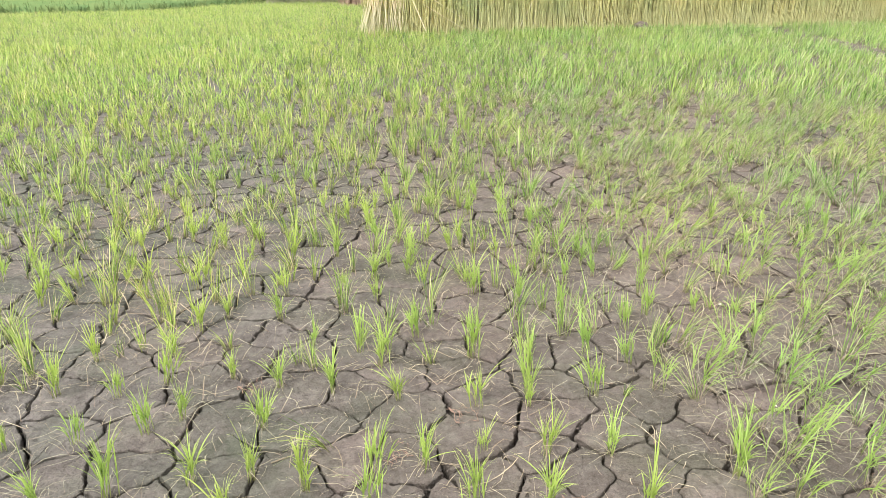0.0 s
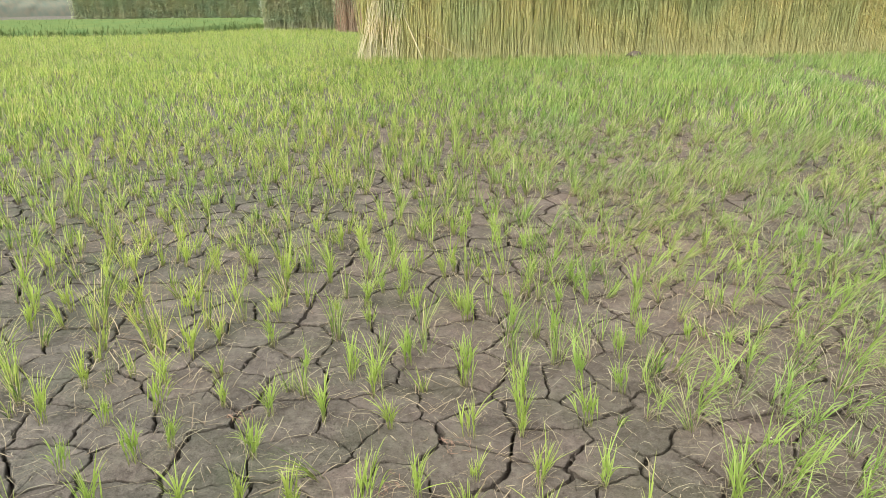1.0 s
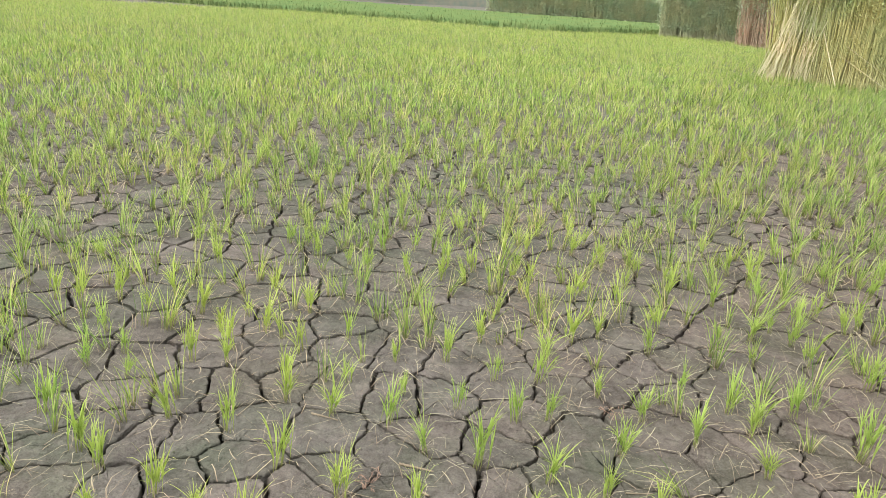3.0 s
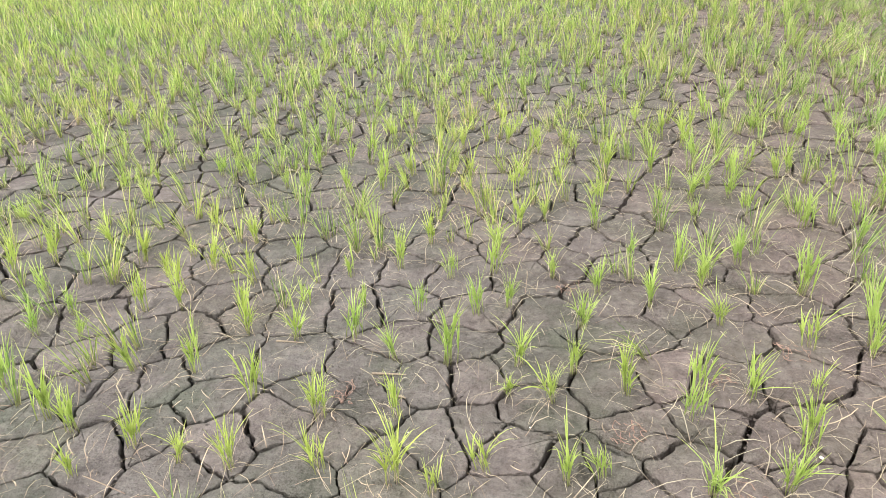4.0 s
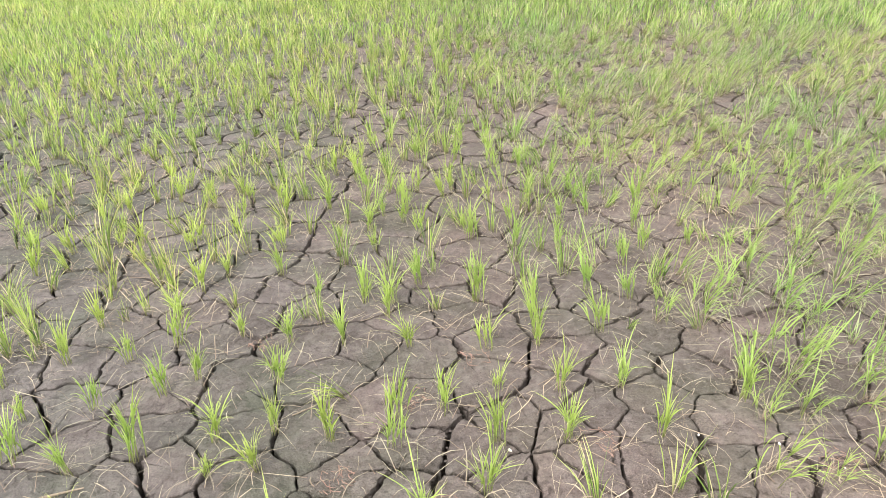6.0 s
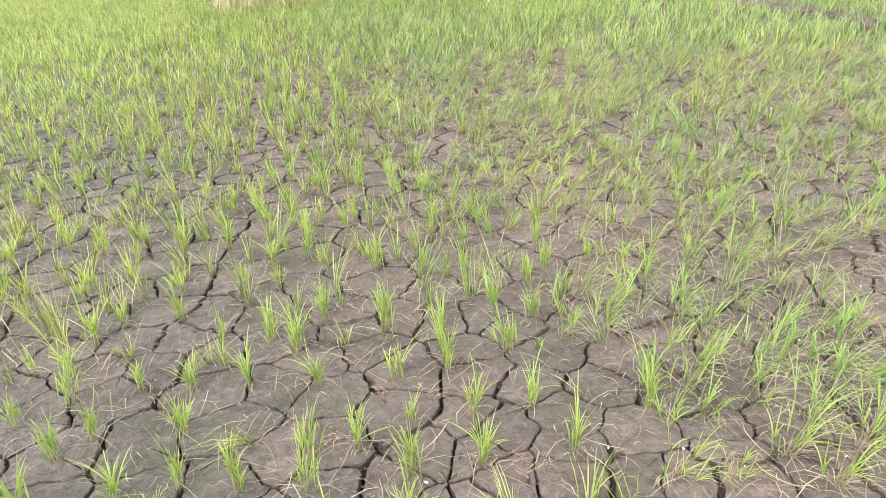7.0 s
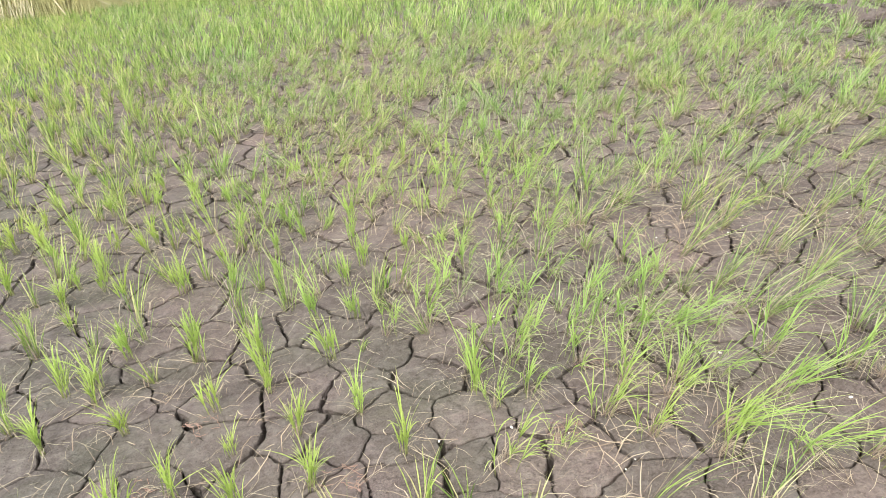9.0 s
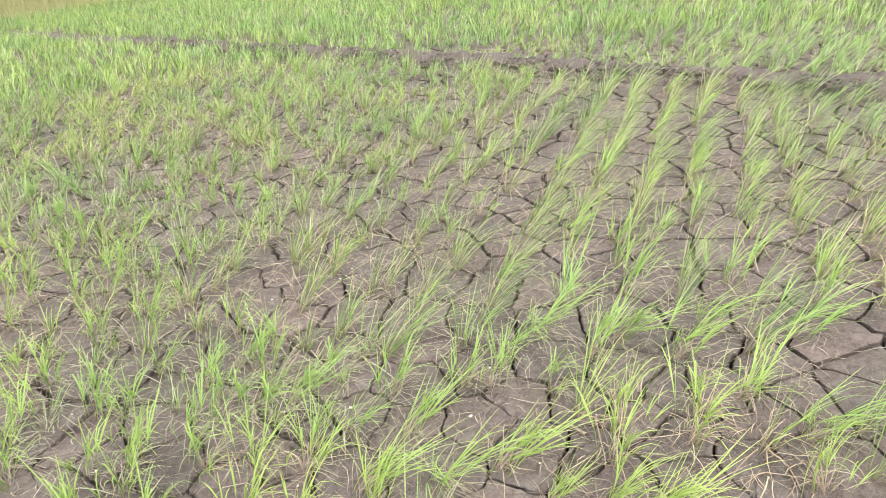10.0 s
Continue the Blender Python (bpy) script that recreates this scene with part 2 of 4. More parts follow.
            for j in range(sides):
                w = 2 * math.pi * j / sides
                self.v.append((cx + r * math.cos(w), cy + r * math.sin(w), height * s - 0.02))
                self.a.append(s)
        for i in range(2):
            for j in range(sides):
                a, b = k + i * sides + j, k + i * sides + (j + 1) % sides
                self.f.append((a, b, b + sides, a + sides))
                self.s.append(slot)

    def leaf(self, rng, x, y, z, size, slot=0):
        turn, tip = rng.uniform(0, 2 * math.pi), rng.uniform(-0.7, 0.5)
        dx, dy, k = math.cos(turn), math.sin(turn), len(self.v)
        w = size * 0.28
        self.v += [(x, y, z), (x + dx * size * 0.5 - dy * w, y + dy * size * 0.5 + dx * w, z + tip * size * 0.4),
                   (x + dx * size, y + dy * size, z + tip * size), (x + dx * size * 0.5 + dy * w, y + dy * size * 0.5 - dx * w, z + tip * size * 0.4)]
        self.a += [0.4, 0.5, 0.7, 0.5]
        self.f.append((k, k + 1, k + 2, k + 3))
        self.s.append(slot)

    def make(self, name, mats, parent=None, label=""):
        return mesh_object(name, self.v, self.f, mats, self.a, self.s, parent, label)


def rise(x, y):
    """The slow swell of the field."""
    return 0.012 * noise.noise((x * 0.9, y * 0.9, 3.1)) + 0.009 * noise.noise((x * 5.0, y * 5.0, 7.7))


def bund_x(y):
    return 6.22 + 0.185 * y + 0.1 * noise.noise((0, y * 0.8, 1.0))


# ---- ground ----
def ground_height(x, y):
    d = math.hypot(x, y)
    low = -0.12 if d < 8.4 else -0.12 + 0.115 * min(1.0, (d - 8.4) / 1.2)
    return low + rise(x, y) if d < 40 else -0.005


def build_ground():
    rings = [0.0] + [0.45 * 1.1**k for k in range(0, 42)] + [40, 60, 100, 180, 400, 900, 2500]
    rings = sorted(rings)
    n = 120
    verts, faces = [(0, 0, ground_height(0, 0))], []
    for r in rings[1:]:
        for j in range(n):
            x, y = r * math.cos(2 * math.pi * j / n), r * math.sin(2 * math.pi * j / n)
            verts.append((x, y, ground_height(x, y)))
    for j in range(n):
        faces.append((0, 1 + j, 1 + (j + 1) % n))
    for i in range(len(rings) - 2):
        for j in range(n):
            a, b = 1 + i * n + j, 1 + i * n + (j + 1) % n
            faces.append((a, a + n, b + n, b))
    return tagged(mesh_object("ground", verts, faces, [SOIL]), "grey-brown dry paddy soil reaching the horizon", "ground", kind="structure")


ground = build_ground()


def build_bund(name, line, height, width, label):
    verts, faces, m = [], [], 13
    for x, y in line:
        fade = 1.0 if y < 5 else max(0.6, 1 - (y - 5) * 0.1)
        for j in range(m):
            u = -1 + 2 * j / (m - 1)
            bump = 0.06 * noise.noise((x * 5 + u, y * 5, 2.0)) + 0.045 * noise.noise((x * 13 + 3 * u, y * 13, 5.0)) + 0.02 * noise.noise((u * 9, y * 31, 8.0))
            z = fade * (height * (1 - abs(u) ** 2.6) * (1 + 0.6 * noise.noise((x * 1.7, y * 2.3, 4.0))) + bump * (1 - u * u))
            verts.append((x + u * width + 0.5 * bump, y + 0.3 * bump, z - 0.05 * abs(u) ** 3))
    for i in range(len(line) - 1):
        for j in range(m - 1):
            a = i * m + j
            faces.append((a, a + 1, a + m + 1, a + m))
    return tagged(mesh_object(name, verts, faces, [BUND_MUD]), label, "field bund", kind="structure")


build_bund("bund_east", [(bund_x(-6 + 0.05 * k), -6 + 0.05 * k) for k in range(420)], 0.1, 0.26, "low crumbling mud bund between two paddies")
# tufts that can be told apart, tall, middling and small, in strips from west to east
TALL_TUFTS_A = [
    (-3.11, 1.71), (-2.92, 1.9), (-2.78, 3.57), (-2.56, 0.91), (-1.93, 1.15), (-1.62, 4.47), (-1.43, 2.25), (-1.09, 1.43), (-1.07, 0.85),
    (-0.98, 3.04), (-0.8, 3.42), (-0.77, 3.27), (-0.61, 0.98), (-0.49, 1.4), (-0.44, 1.93), (-0.37, 3.76), (-0.37, 3.88), (-0.34, 4.09),
    (-0.29, 1.32), (-0.28, 1.44), (-0.13, 2.32), (-0.07, 2.82), (0.27, 3.96), (0.49, 3.99), (0.51, 1.22), (0.51, 4.25), (0.83, 1.33), (0.89, 1.45),
    (0.98, 2.66),
]
TALL_TUFTS_B = [
    (1, 1.94), (1.02, 1.57), (1.08, 2.93), (1.09, 0.99), (1.21, 3.21), (1.27, 1.69), (1.28, 1.88), (1.44, 1.19), (1.51, 0.01), (1.54, 0.44),
    (1.54, 2.24), (1.56, 0.76), (1.66, 3.04), (1.69, 0.15), (1.86, -0.02), (1.94, 2.74), (2.17, 0.38), (2.28, 0.1), (2.48, 0.07), (2.64, 0.41),
    (3.33, 0), (3.68, 0.6), (3.94, 0.91), (4, 0.42), (4.01, 0.13), (4.59, 0.51), (4.63, 0.81), (5.03, 0.21),
]
MIDDLING_TUFTS_A = [
    (-4.52, 2.52), (-4.37, 2.7), (-4.2, 2.73), (-4.17, 3.27), (-4.11, 2.85), (-4.06, 2.57), (-3.91, 1.78), (-3.84, 2.37), (-3.83, 2.78),
    (-3.76, 2.97), (-3.64, 2.47), (-3.62, 3.27), (-3.56, 2.51), (-3.47, 2.88), (-3.46, 3.05), (-3.4, 3.3), (-3.38, 3.94), (-3.36, 1.55),
    (-3.36, 2.51), (-3.25, 2.88), (-3.22, 1.58), (-3.05, 2.33), (-2.94, 2.83), (-2.94, 3.06), (-2.89, 1.45), (-2.84, 3.34), (-2.83, 3.02),
    (-2.75, 4.16), (-2.71, 1.21), (-2.67, 1.8), (-2.65, 2.71), (-2.51, 2.16), (-2.46, 4.07), (-2.39, 1.44), (-2.39, 3.01), (-2.33, 1.61),
    (-2.32, 2.69), (-2.3, 1.8), (-2.3, 4.54), (-2.27, 0.82), (-2.26, 2.08),
]
MIDDLING_TUFTS_B = [
    (-2.25, 1.5), (-2.25, 3.14), (-2.25, 3.75), (-2.24, 4.05), (-2.18, 3.33), (-2.17, 1.12), (-2.14, 0.79), (-2.13, 3.55), (-2.07, 2.73),
    (-2.06, 1.74), (-2, 3.06), (-1.97, 1.52), (-1.95, 1.95), (-1.94, 4.13), (-1.91, 2.83), (-1.9, 0.79), (-1.88, 1.41), (-1.8, 3.02), (-1.78, 4),
    (-1.74, 3.34), (-1.68, 1.41), (-1.66, 1.08), (-1.64, 3.5), (-1.61, 4.22), (-1.55, 0.78), (-1.52, 3.98), (-1.49, 2), (-1.49, 4.58), (-1.48, 3.07),
    (-1.47, 1.47), (-1.4, 3.64), (-1.4, 3.86), (-1.39, 1.04), (-1.3, 0.84), (-1.28, 1.38), (-1.24, 3.65), (-1.2, 2.92), (-1.17, 3.47), (-1.15, 1.1),
    (-1.12, 2.26), (-1.09, 2.05),
]
MIDDLING_TUFTS_C = [
    (-1.08, 1.74), (-1.08, 2.49), (-0.98, 3.52), (-0.97, 1.8), (-0.85, 1.46), (-0.84, 0.97), (-0.74, 2.81), (-0.73, 2.56), (-0.71, 1.3),
    (-0.68, 1.73), (-0.68, 4.12), (-0.67, 1.47), (-0.65, 1.98), (-0.53, 3.31), (-0.5, 3.87), (-0.36, 2.21), (-0.32, 2.98), (-0.31, 3.51),
    (-0.27, 2.09), (-0.25, 2.18), (-0.24, 1.02), (-0.24, 4.32), (-0.2, 1.86), (-0.2, 3.91), (-0.14, 3.02), (-0.14, 3.28), (-0.12, 1.46),
    (-0.12, 3.13), (-0.05, 1.09), (-0.03, 3.47), (0.02, 1.28), (0.02, 4.04), (0.08, 1.78), (0.1, 2.13), (0.11, 3.33), (0.12, 2.28), (0.17, 2.81),
    (0.17, 3.41), (0.18, 2.73), (0.23, 1.26), (0.27, 1.49),
]
MIDDLING_TUFTS_D = [
    (0.28, 1.83), (0.31, 2.01), (0.34, 3.21), (0.35, 2.59), (0.35, 4.27), (0.4, 2.84), (0.47, 3.78), (0.48, 1.47), (0.52, 1.82), (0.55, 2.52),
    (0.57, 2.12), (0.57, 3.2), (0.61, 3.66), (0.63, 5.16), (0.64, 2.82), (0.71, 2.02), (0.74, 1.02), (0.74, 1.83), (0.74, 4.98), (0.76, 3.45),
    (0.78, 2.29), (0.78, 3.06), (0.79, 3.19), (0.8, 2.88), (0.91, 1.82), (0.91, 2.42), (0.95, 3.73), (0.97, 1.23), (1.01, 4.95), (1.02, 1.4),
    (1.08, 3.83), (1.12, 3.47), (1.14, 0.85), (1.14, 2.03), (1.19, 1.24), (1.19, 4.46), (1.2, 1.59), (1.24, 0.69), (1.24, 2.28), (1.24, 4.18),
    (1.27, 2.11),
]
MIDDLING_TUFTS_E = [
    (1.28, 1.4), (1.28, 3.7), (1.3, 0.95), (1.32, 4.4), (1.37, 2.97), (1.38, 0.99), (1.43, 3.32), (1.45, 0.07), (1.45, 2.67), (1.45, 3.48),
    (1.46, 1.45), (1.48, 1.56), (1.5, 0.13), (1.51, 1.81), (1.52, 4.73), (1.54, 1.19), (1.57, 4.26), (1.59, 3.23), (1.64, 1.54), (1.64, 2.84),
    (1.7, 2.08), (1.71, 3.57), (1.76, 2.65), (1.77, 1.49), (1.78, 3.07), (1.79, 2.22), (1.81, 2.51), (1.82, 1.72), (1.85, 0.71), (1.87, 4.61),
    (1.88, 2.86), (1.91, 3.41), (1.93, 0.43), (1.95, 3.06), (1.96, 4.4), (1.97, 2.62), (2.02, 2.41), (2.07, 0.68), (2.07, 2.74), (2.1, 3.09),
    (2.12, -0.12),
]
MIDDLING_TUFTS_F = [
    (2.17, 2.37), (2.18, 3.64), (2.21, 4.66), (2.23, 0.61), (2.24, 2.9), (2.35, 3.43), (2.39, 3.67), (2.42, 2.47), (2.46, 0.59), (2.46, 2.17),
    (2.49, 1.75), (2.49, 4.4), (2.51, 3.28), (2.53, 0.92), (2.62, 4.61), (2.72, 3.12), (2.78, 2.67), (2.86, 0.03), (2.87, 1.33), (2.92, 2.54),
    (2.92, 4.01), (2.94, 3.04), (2.94, 3.8), (2.99, 2.34), (3.08, 0.79), (3.08, 3.53), (3.11, 0.56), (3.15, 3.12), (3.16, 0.42), (3.17, 1.82),
    (3.19, 1.31), (3.5, 4.15), (3.55, 0.3), (3.64, 3.13), (3.78, 1.45), (3.84, 2.89), (3.87, 1.18), (4.17, 2.15), (4.31, 1.62), (4.82, 1.16),
]
SMALL_TUFTS = [
    (-4, 2.66), (-3.74, 2.1), (-3.61, 2.05), (-3.23, 2.62), (-3.23, 3.07), (-2.92, 1.72), (-2.83, 2.85), (-2.67, 1.36), (-2.52, 1.24), (-2.48, 1.9),
    (-2.47, 1.71), (-2.46, 2.74), (-2, 0.64), (-1.75, 1.63), (-1.72, 0.77), (-1.67, 1.89), (-1.58, 3.05), (-1.52, 1.67), (-1.3, 1.71), (-1.25, 1.97),
    (-1.18, 3.04), (-1, 3.31), (-0.97, 2.6), (-0.96, 0.85), (-0.85, 1.3), (-0.84, 2.06), (-0.56, 2.29), (-0.52, 1.03), (-0.46, 2.86), (-0.29, 2.7),
    (-0.24, 3.12), (0.07, 1.53), (0.26, 1.76), (0.84, 1.23), (0.89, 0.97), (1.14, 2.43), (1.35, 2.28), (1.47, 0.26), (3.38, 1.76),
]
LODGED_TUFTS = [
    (1.1, 1.47), (1.22, 1.07), (1.23, 1.8), (1.31, 0.76), (1.42, 0.56), (1.43, 1.29), (1.49, 0.95), (1.65, 1.42), (1.7, 1.12), (1.72, 0.91),
    (1.81, -0.37), (1.85, 0.17), (1.87, 0.62), (2, -0.32), (2, -0.02), (2.32, 0.33), (2.54, -0.23), (2.81, -0.28),
]
TUFTS = [(x, y, size) for strip, size in ((LODGED_TUFTS, 1.2), (TALL_TUFTS_A, 1.22), (TALL_TUFTS_B, 1.22), (MIDDLING_TUFTS_A, 1), (MIDDLING_TUFTS_B, 1), (MIDDLING_TUFTS_C, 1), (MIDDLING_TUFTS_D, 1), (MIDDLING_TUFTS_E, 1), (MIDDLING_TUFTS_F, 1), (SMALL_TUFTS, 0.7)) for x, y in strip]


# ---- the land beyond the paddy, turned and scaled as one to fit the camera's view ----
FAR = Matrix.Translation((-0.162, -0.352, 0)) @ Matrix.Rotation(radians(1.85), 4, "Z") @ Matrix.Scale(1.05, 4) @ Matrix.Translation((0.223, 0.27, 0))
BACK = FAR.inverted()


# ---- standing jute ----
def jute_block(name, front, depth, count, height, stalk_mat, label, leaves=26, radius=0.012, size=0.17, seed=1, leaf_mat=JUTE_LEAF, low=0.5):
    """A stand of jute behind the front line, given as a list of corners."""
    rng, store = random.Random(seed), Leaves()
    spans = [math.dist(a, b) for a, b in zip(front, front[1:])]
    for _ in range(count):
        at = rng.uniform(0, sum(spans))
        for span, a, b in zip(spans, front, front[1:]):
            if at <= span:
                break
            at -= span
        f = at / span
        back = depth * rng.random() ** 1.7
        x, y = a[0] + (b[0] - a[0]) * f + rng.gauss(0, 0.05), a[1] + (b[1] - a[1]) * f + back + rng.gauss(0, 0.06)
        h = height * rng.uniform(0.82, 1.08)
        tx, ty = rng.gauss(0, 0.065) * h, rng.gauss(-0.01, 0.05) * h
        store.stalk(rng, x, y, h, (tx, ty), radius * rng.uniform(0.7, 1.4), 0)
        for _ in range(leaves):
            s = low + (1.05 - low) * rng.random() ** 0.75 if rng.random() < 0.9 else rng.uniform(0.2, low)
            store.leaf(rng, x + tx * s + rng.gauss(0, 0.1), y + ty * s + rng.gauss(0, 0.1), h * s, size * rng.uniform(0.6, 1.3), 1)
    ob = store.make(name, [stalk_mat, leaf_mat])
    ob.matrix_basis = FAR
    return tagged(ob, label, "jute crop", kind="stuff")


jute_block("jute_crop", [(-0.25, 18.3), (2.0, 17.8), (9.3, 17.7), (24.0, 17.2)], 0.9, 15500, 2.85, STALK, "tall yellow-green jute stalks with leafy tops at the paddy's edge", 9, 0.0085, 0.08, low=0.58)
jute_block("jute_crop", [(-5.9, 42.0), (-1.2, 39.5)], 4, 800, 2.75, HAZED_STALK, "dense grey-green standing jute behind the paddy", 48, 0.014, 0.14, 2, HAZED_LEAF, 0.3)
jute_block("jute_crop", [(-1.7, 36.5), (3.0, 35.0)], 3, 620, 2.75, RED_STALK, "reddish-brown jute stalks under thin leaves", 24, 0.018, 0.12, 3, HAZED_LEAF, 0.6)
jute_block("jute_crop", [(-26.6, 70.0), (-5.0, 66.0)], 4, 1900, 2.5, HAZED_STALK, "far grey-green jute field", 40, 0.02, 0.2, 4, HAZED_LEAF, 0.2)


def leaning_sheaf():
    """Pale dry stalks that lean together at the corner of the stand."""
    sheaf = tagged(new("jute_sheaf"), "pale dry jute stalks leaning in a loose sheaf", "jute sheaf")
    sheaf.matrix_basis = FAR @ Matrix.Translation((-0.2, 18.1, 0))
    rng = random.Random(8)
    for k in range(110):
        one = Leaves()
        x, y = rng.uniform(-0.32, 0.75), rng.uniform(-0.25, 0.35)
        h = rng.uniform(1.6, 2.5)
        one.stalk(rng, x, y, h, (rng.uniform(0.1, 0.75) + (0.3 if x < 0 else -0.25), rng.uniform(-0.1, 0.3)), rng.uniform(0.005, 0.0095), 0, 5)
        one.make("stalk", [DRY_STALK], sheaf)


leaning_sheaf()


def fallen_stalk(x, y, dx, h, radius=0.016):
    one = Leaves()
    one.stalk(random.Random(int(x * 100)), 0, 0, h, (dx, 0.15), radius, 0, 6)
    ob = one.make("fallen_jute_stalk", [DRY_STALK])
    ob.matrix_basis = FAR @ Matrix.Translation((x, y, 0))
    tagged(ob, "pale broken jute stalk leaning on the stand", "jute stalk", "broken jute stalks")


for x, dx, h in ((2.35, -1.25, 0.75), (2.7, -1.5, 0.95), (4.35, -0.95, 0.5), (5.3, -0.75, 1.35), (6.05, -1.0, 1.0), (8.6, -0.8, 1.7), (8.75, -0.95, 1.6),
                 (10.2, -0.9, 1.5), (12.4, -0.8, 1.4), (1.2, -0.5, 1.2), (3.4, 0.9, 1.6), (7.6, -1.0, 1.9)):
    fallen_stalk(x, 17.72, dx, h)


def clod(x, y, size):
    bm = bmesh.new()
    bmesh.ops.create_icosphere(bm, subdivisions=4, radius=size)
    for v in bm.verts:
        v.co *= 1 + 0.35 * noise.noise(v.co * 4.5 / size * 0.3) + 0.12 * noise.noise(v.co * 14)
        v.co.z *= 0.72
    me = bpy.data.meshes.new("mud_clod")
    bm.to_mesh(me)
    bm.free()
    me.materials.append(SOIL)
    ob = new("mud_clod", me)
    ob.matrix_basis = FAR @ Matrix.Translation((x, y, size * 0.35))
    tagged(ob, "dark grey lump of mud at the foot of the jute", "mud clod")


clod(6.55, 17.5, 0.2)


# ---- the tall green crop beyond the paddy ----
def crop_front(x):
    return 36.0 + (0.0 if x < -11 else (x + 11) * 1.6)


def build_crop():
    rng = random.Random(5)
    nx, ny = 150, 30
    verts, faces = [], []
    for i in range(nx + 1):
        x = -72 + 66 * i / nx
        for j in range(ny + 1):
            front, back = crop_front(x), 68.0
            y = front + (back - front) * (j / ny) ** 1.5
            z = 0.0 if j == 0 else 0.34 + 0.07 * noise.noise((x * 1.5, y * 0.8, 0)) + 0.05 * noise.noise((x * 5, y * 3, 4))
            verts.append((x, y + (0.12 * noise.noise((x * 3, 0, 8)) if j < 2 else 0), z))
    for i in range(nx):
        for j in range(ny):
            a = i * (ny + 1) + j
            faces.append((a, a + ny + 1, a + ny + 2, a + 1))
    store = Leaves()
    for _ in range(15000):
        x = rng.uniform(-72, -6)
        y = crop_front(x) - 0.25 + (67 - crop_front(x)) * rng.random() ** 2.6
        store.blade(rng, x, y, 0.0, rng.uniform(0.45, 0.68), 0.35, (0, 0), 2, 0.03)
    k = len(store.v)
    store.v += verts
    store.a += [0.5] * len(verts)
    store.f += [tuple(k + i for i in f) for f in faces]
    store.s += [0] * len(faces)
    ob = store.make("green_crop", [CROP])
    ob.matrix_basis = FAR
    tagged(ob, "dense dark green crop taller than the rice", "crop", kind="stuff")


build_crop()


def far_wood():
    """A low wooded horizon: a lumpy canopy with loose leaves along its top."""
    rng, store = random.Random(6), Leaves()
    n, m, tops = 420, 9, []
    for i in range(n + 1):
        t = i / n
        x = -36 - 100 * t
        y = max(74.0, 150 - 190 * t)
        tall = 1.9 + 3.6 * min(1.0, t * 1.6) + 1.0 * noise.noise((x * 0.08, 0, 0)) + 0.5 * noise.noise((x * 0.4, 1, 0))
        for j in range(m + 1):
            u = j / m
            lump = 0.5 * noise.noise((x * 0.7, u * 4, 3)) + 0.25 * noise.noise((x * 2.1, u * 9, 7))
            store.v.append((x + lump, y + 5 * u**2.2 + lump, tall * min(1.0, 1.25 * u) ** 0.7 + 0.4 * lump * u))
            store.a.append(0.5)
            if i and j:
                k = i * (m + 1) + j
                store.f.append((k - 1, k, k - m - 1, k - m - 2))
                store.s.append(0)
        tops.append((x, y, tall))
    for x, y, tall in tops:
        for _ in range(14):
            store.leaf(rng, x + rng.gauss(0, 0.3), y + rng.uniform(2, 5), tall + rng.gauss(0, 0.12), rng.uniform(0.2, 0.5), 0)
    for x, y, h in ((-55, 108, 5.6), (-57, 109, 5.0)):
        for _ in range(260):
            store.leaf(rng, x + rng.gauss(0, 1.2), y + rng.gauss(0, 1), rng.uniform(2.5, h), rng.uniform(0.4, 0.9), 0)
    ob = store.make("far_woods", [HAZED_WOOD])
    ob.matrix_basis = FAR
    tagged(ob, "hazy grey-green line of distant trees", "woods", kind="stuff")


far_wood()


# ---- rice ----
def lean_at(x, y):
    """The tufts lie over towards the east side of the field."""
    k = max(0.0, min(1.0, (x - 0.2) / 1.3)) * (0.95 if y < 1.3 else 0.55 if y < 2.2 else 0.38)
    far = k * (0.85 + 0.5 * noise.noise((x * 1.3, y * 1.3, 9.0)))
    return (0.72 * far + 0.08 * noise.noise((x * 3, y * 3, 1.0)), -0.55 * far + 0.2 * k * noise.noise((x, y, 5.0)) + 0.06 * noise.noise((x * 3, y * 3, 6.0)))


def make_tuft(seed, shoots, height, spread, lean, dead, droop, loose=0.1):
    rng = random.Random(seed)
    tuft = tagged(new("rice_seedling"), "small yellow-green rice tuft rooted in cracked mud", "rice plant", "rice tufts")
    for _ in range(shoots):
        one = Leaves()
        own = (lean[0] + rng.gauss(0, loose), lean[1] + rng.gauss(0, loose))
        one.fan(rng, rng.gauss(0, 0.1 * loose), rng.gauss(0, 0.1 * loose), -0.012, height * rng.uniform(0.55, 1.12), rng.randint(3, 5), spread, own, 5, rng.uniform(0.0014, 0.0028) * (0.85 if lean[0] else 1), 0.26, droop)
        one.make("shoot", [RICE], tuft)
    straw = Leaves()
    ahead = math.atan2(lean[1], lean[0]) if lean[0] else 0.0
    for _ in range(dead):
        turn = ahead + rng.gauss(0, 0.9) if lean[0] else rng.uniform(0, 6.28)
        if rng.random() < 0.65:
            straw.trail(rng, rng.gauss(0, 0.01), rng.gauss(0, 0.01), 0.003, height * rng.uniform(0.15, 0.6), turn, rng.uniform(0.0005, 0.001), 0)
        else:
            straw.blade(rng, 0, 0, -0.01, height * rng.uniform(0.3, 0.85), 0.5, lean, 5, rng.uniform(0.0009, 0.0018), 0, 0.7)
    straw.make("dead_leaves", [STRAW], tuft, "withered straw-coloured leaves")
    return tuft


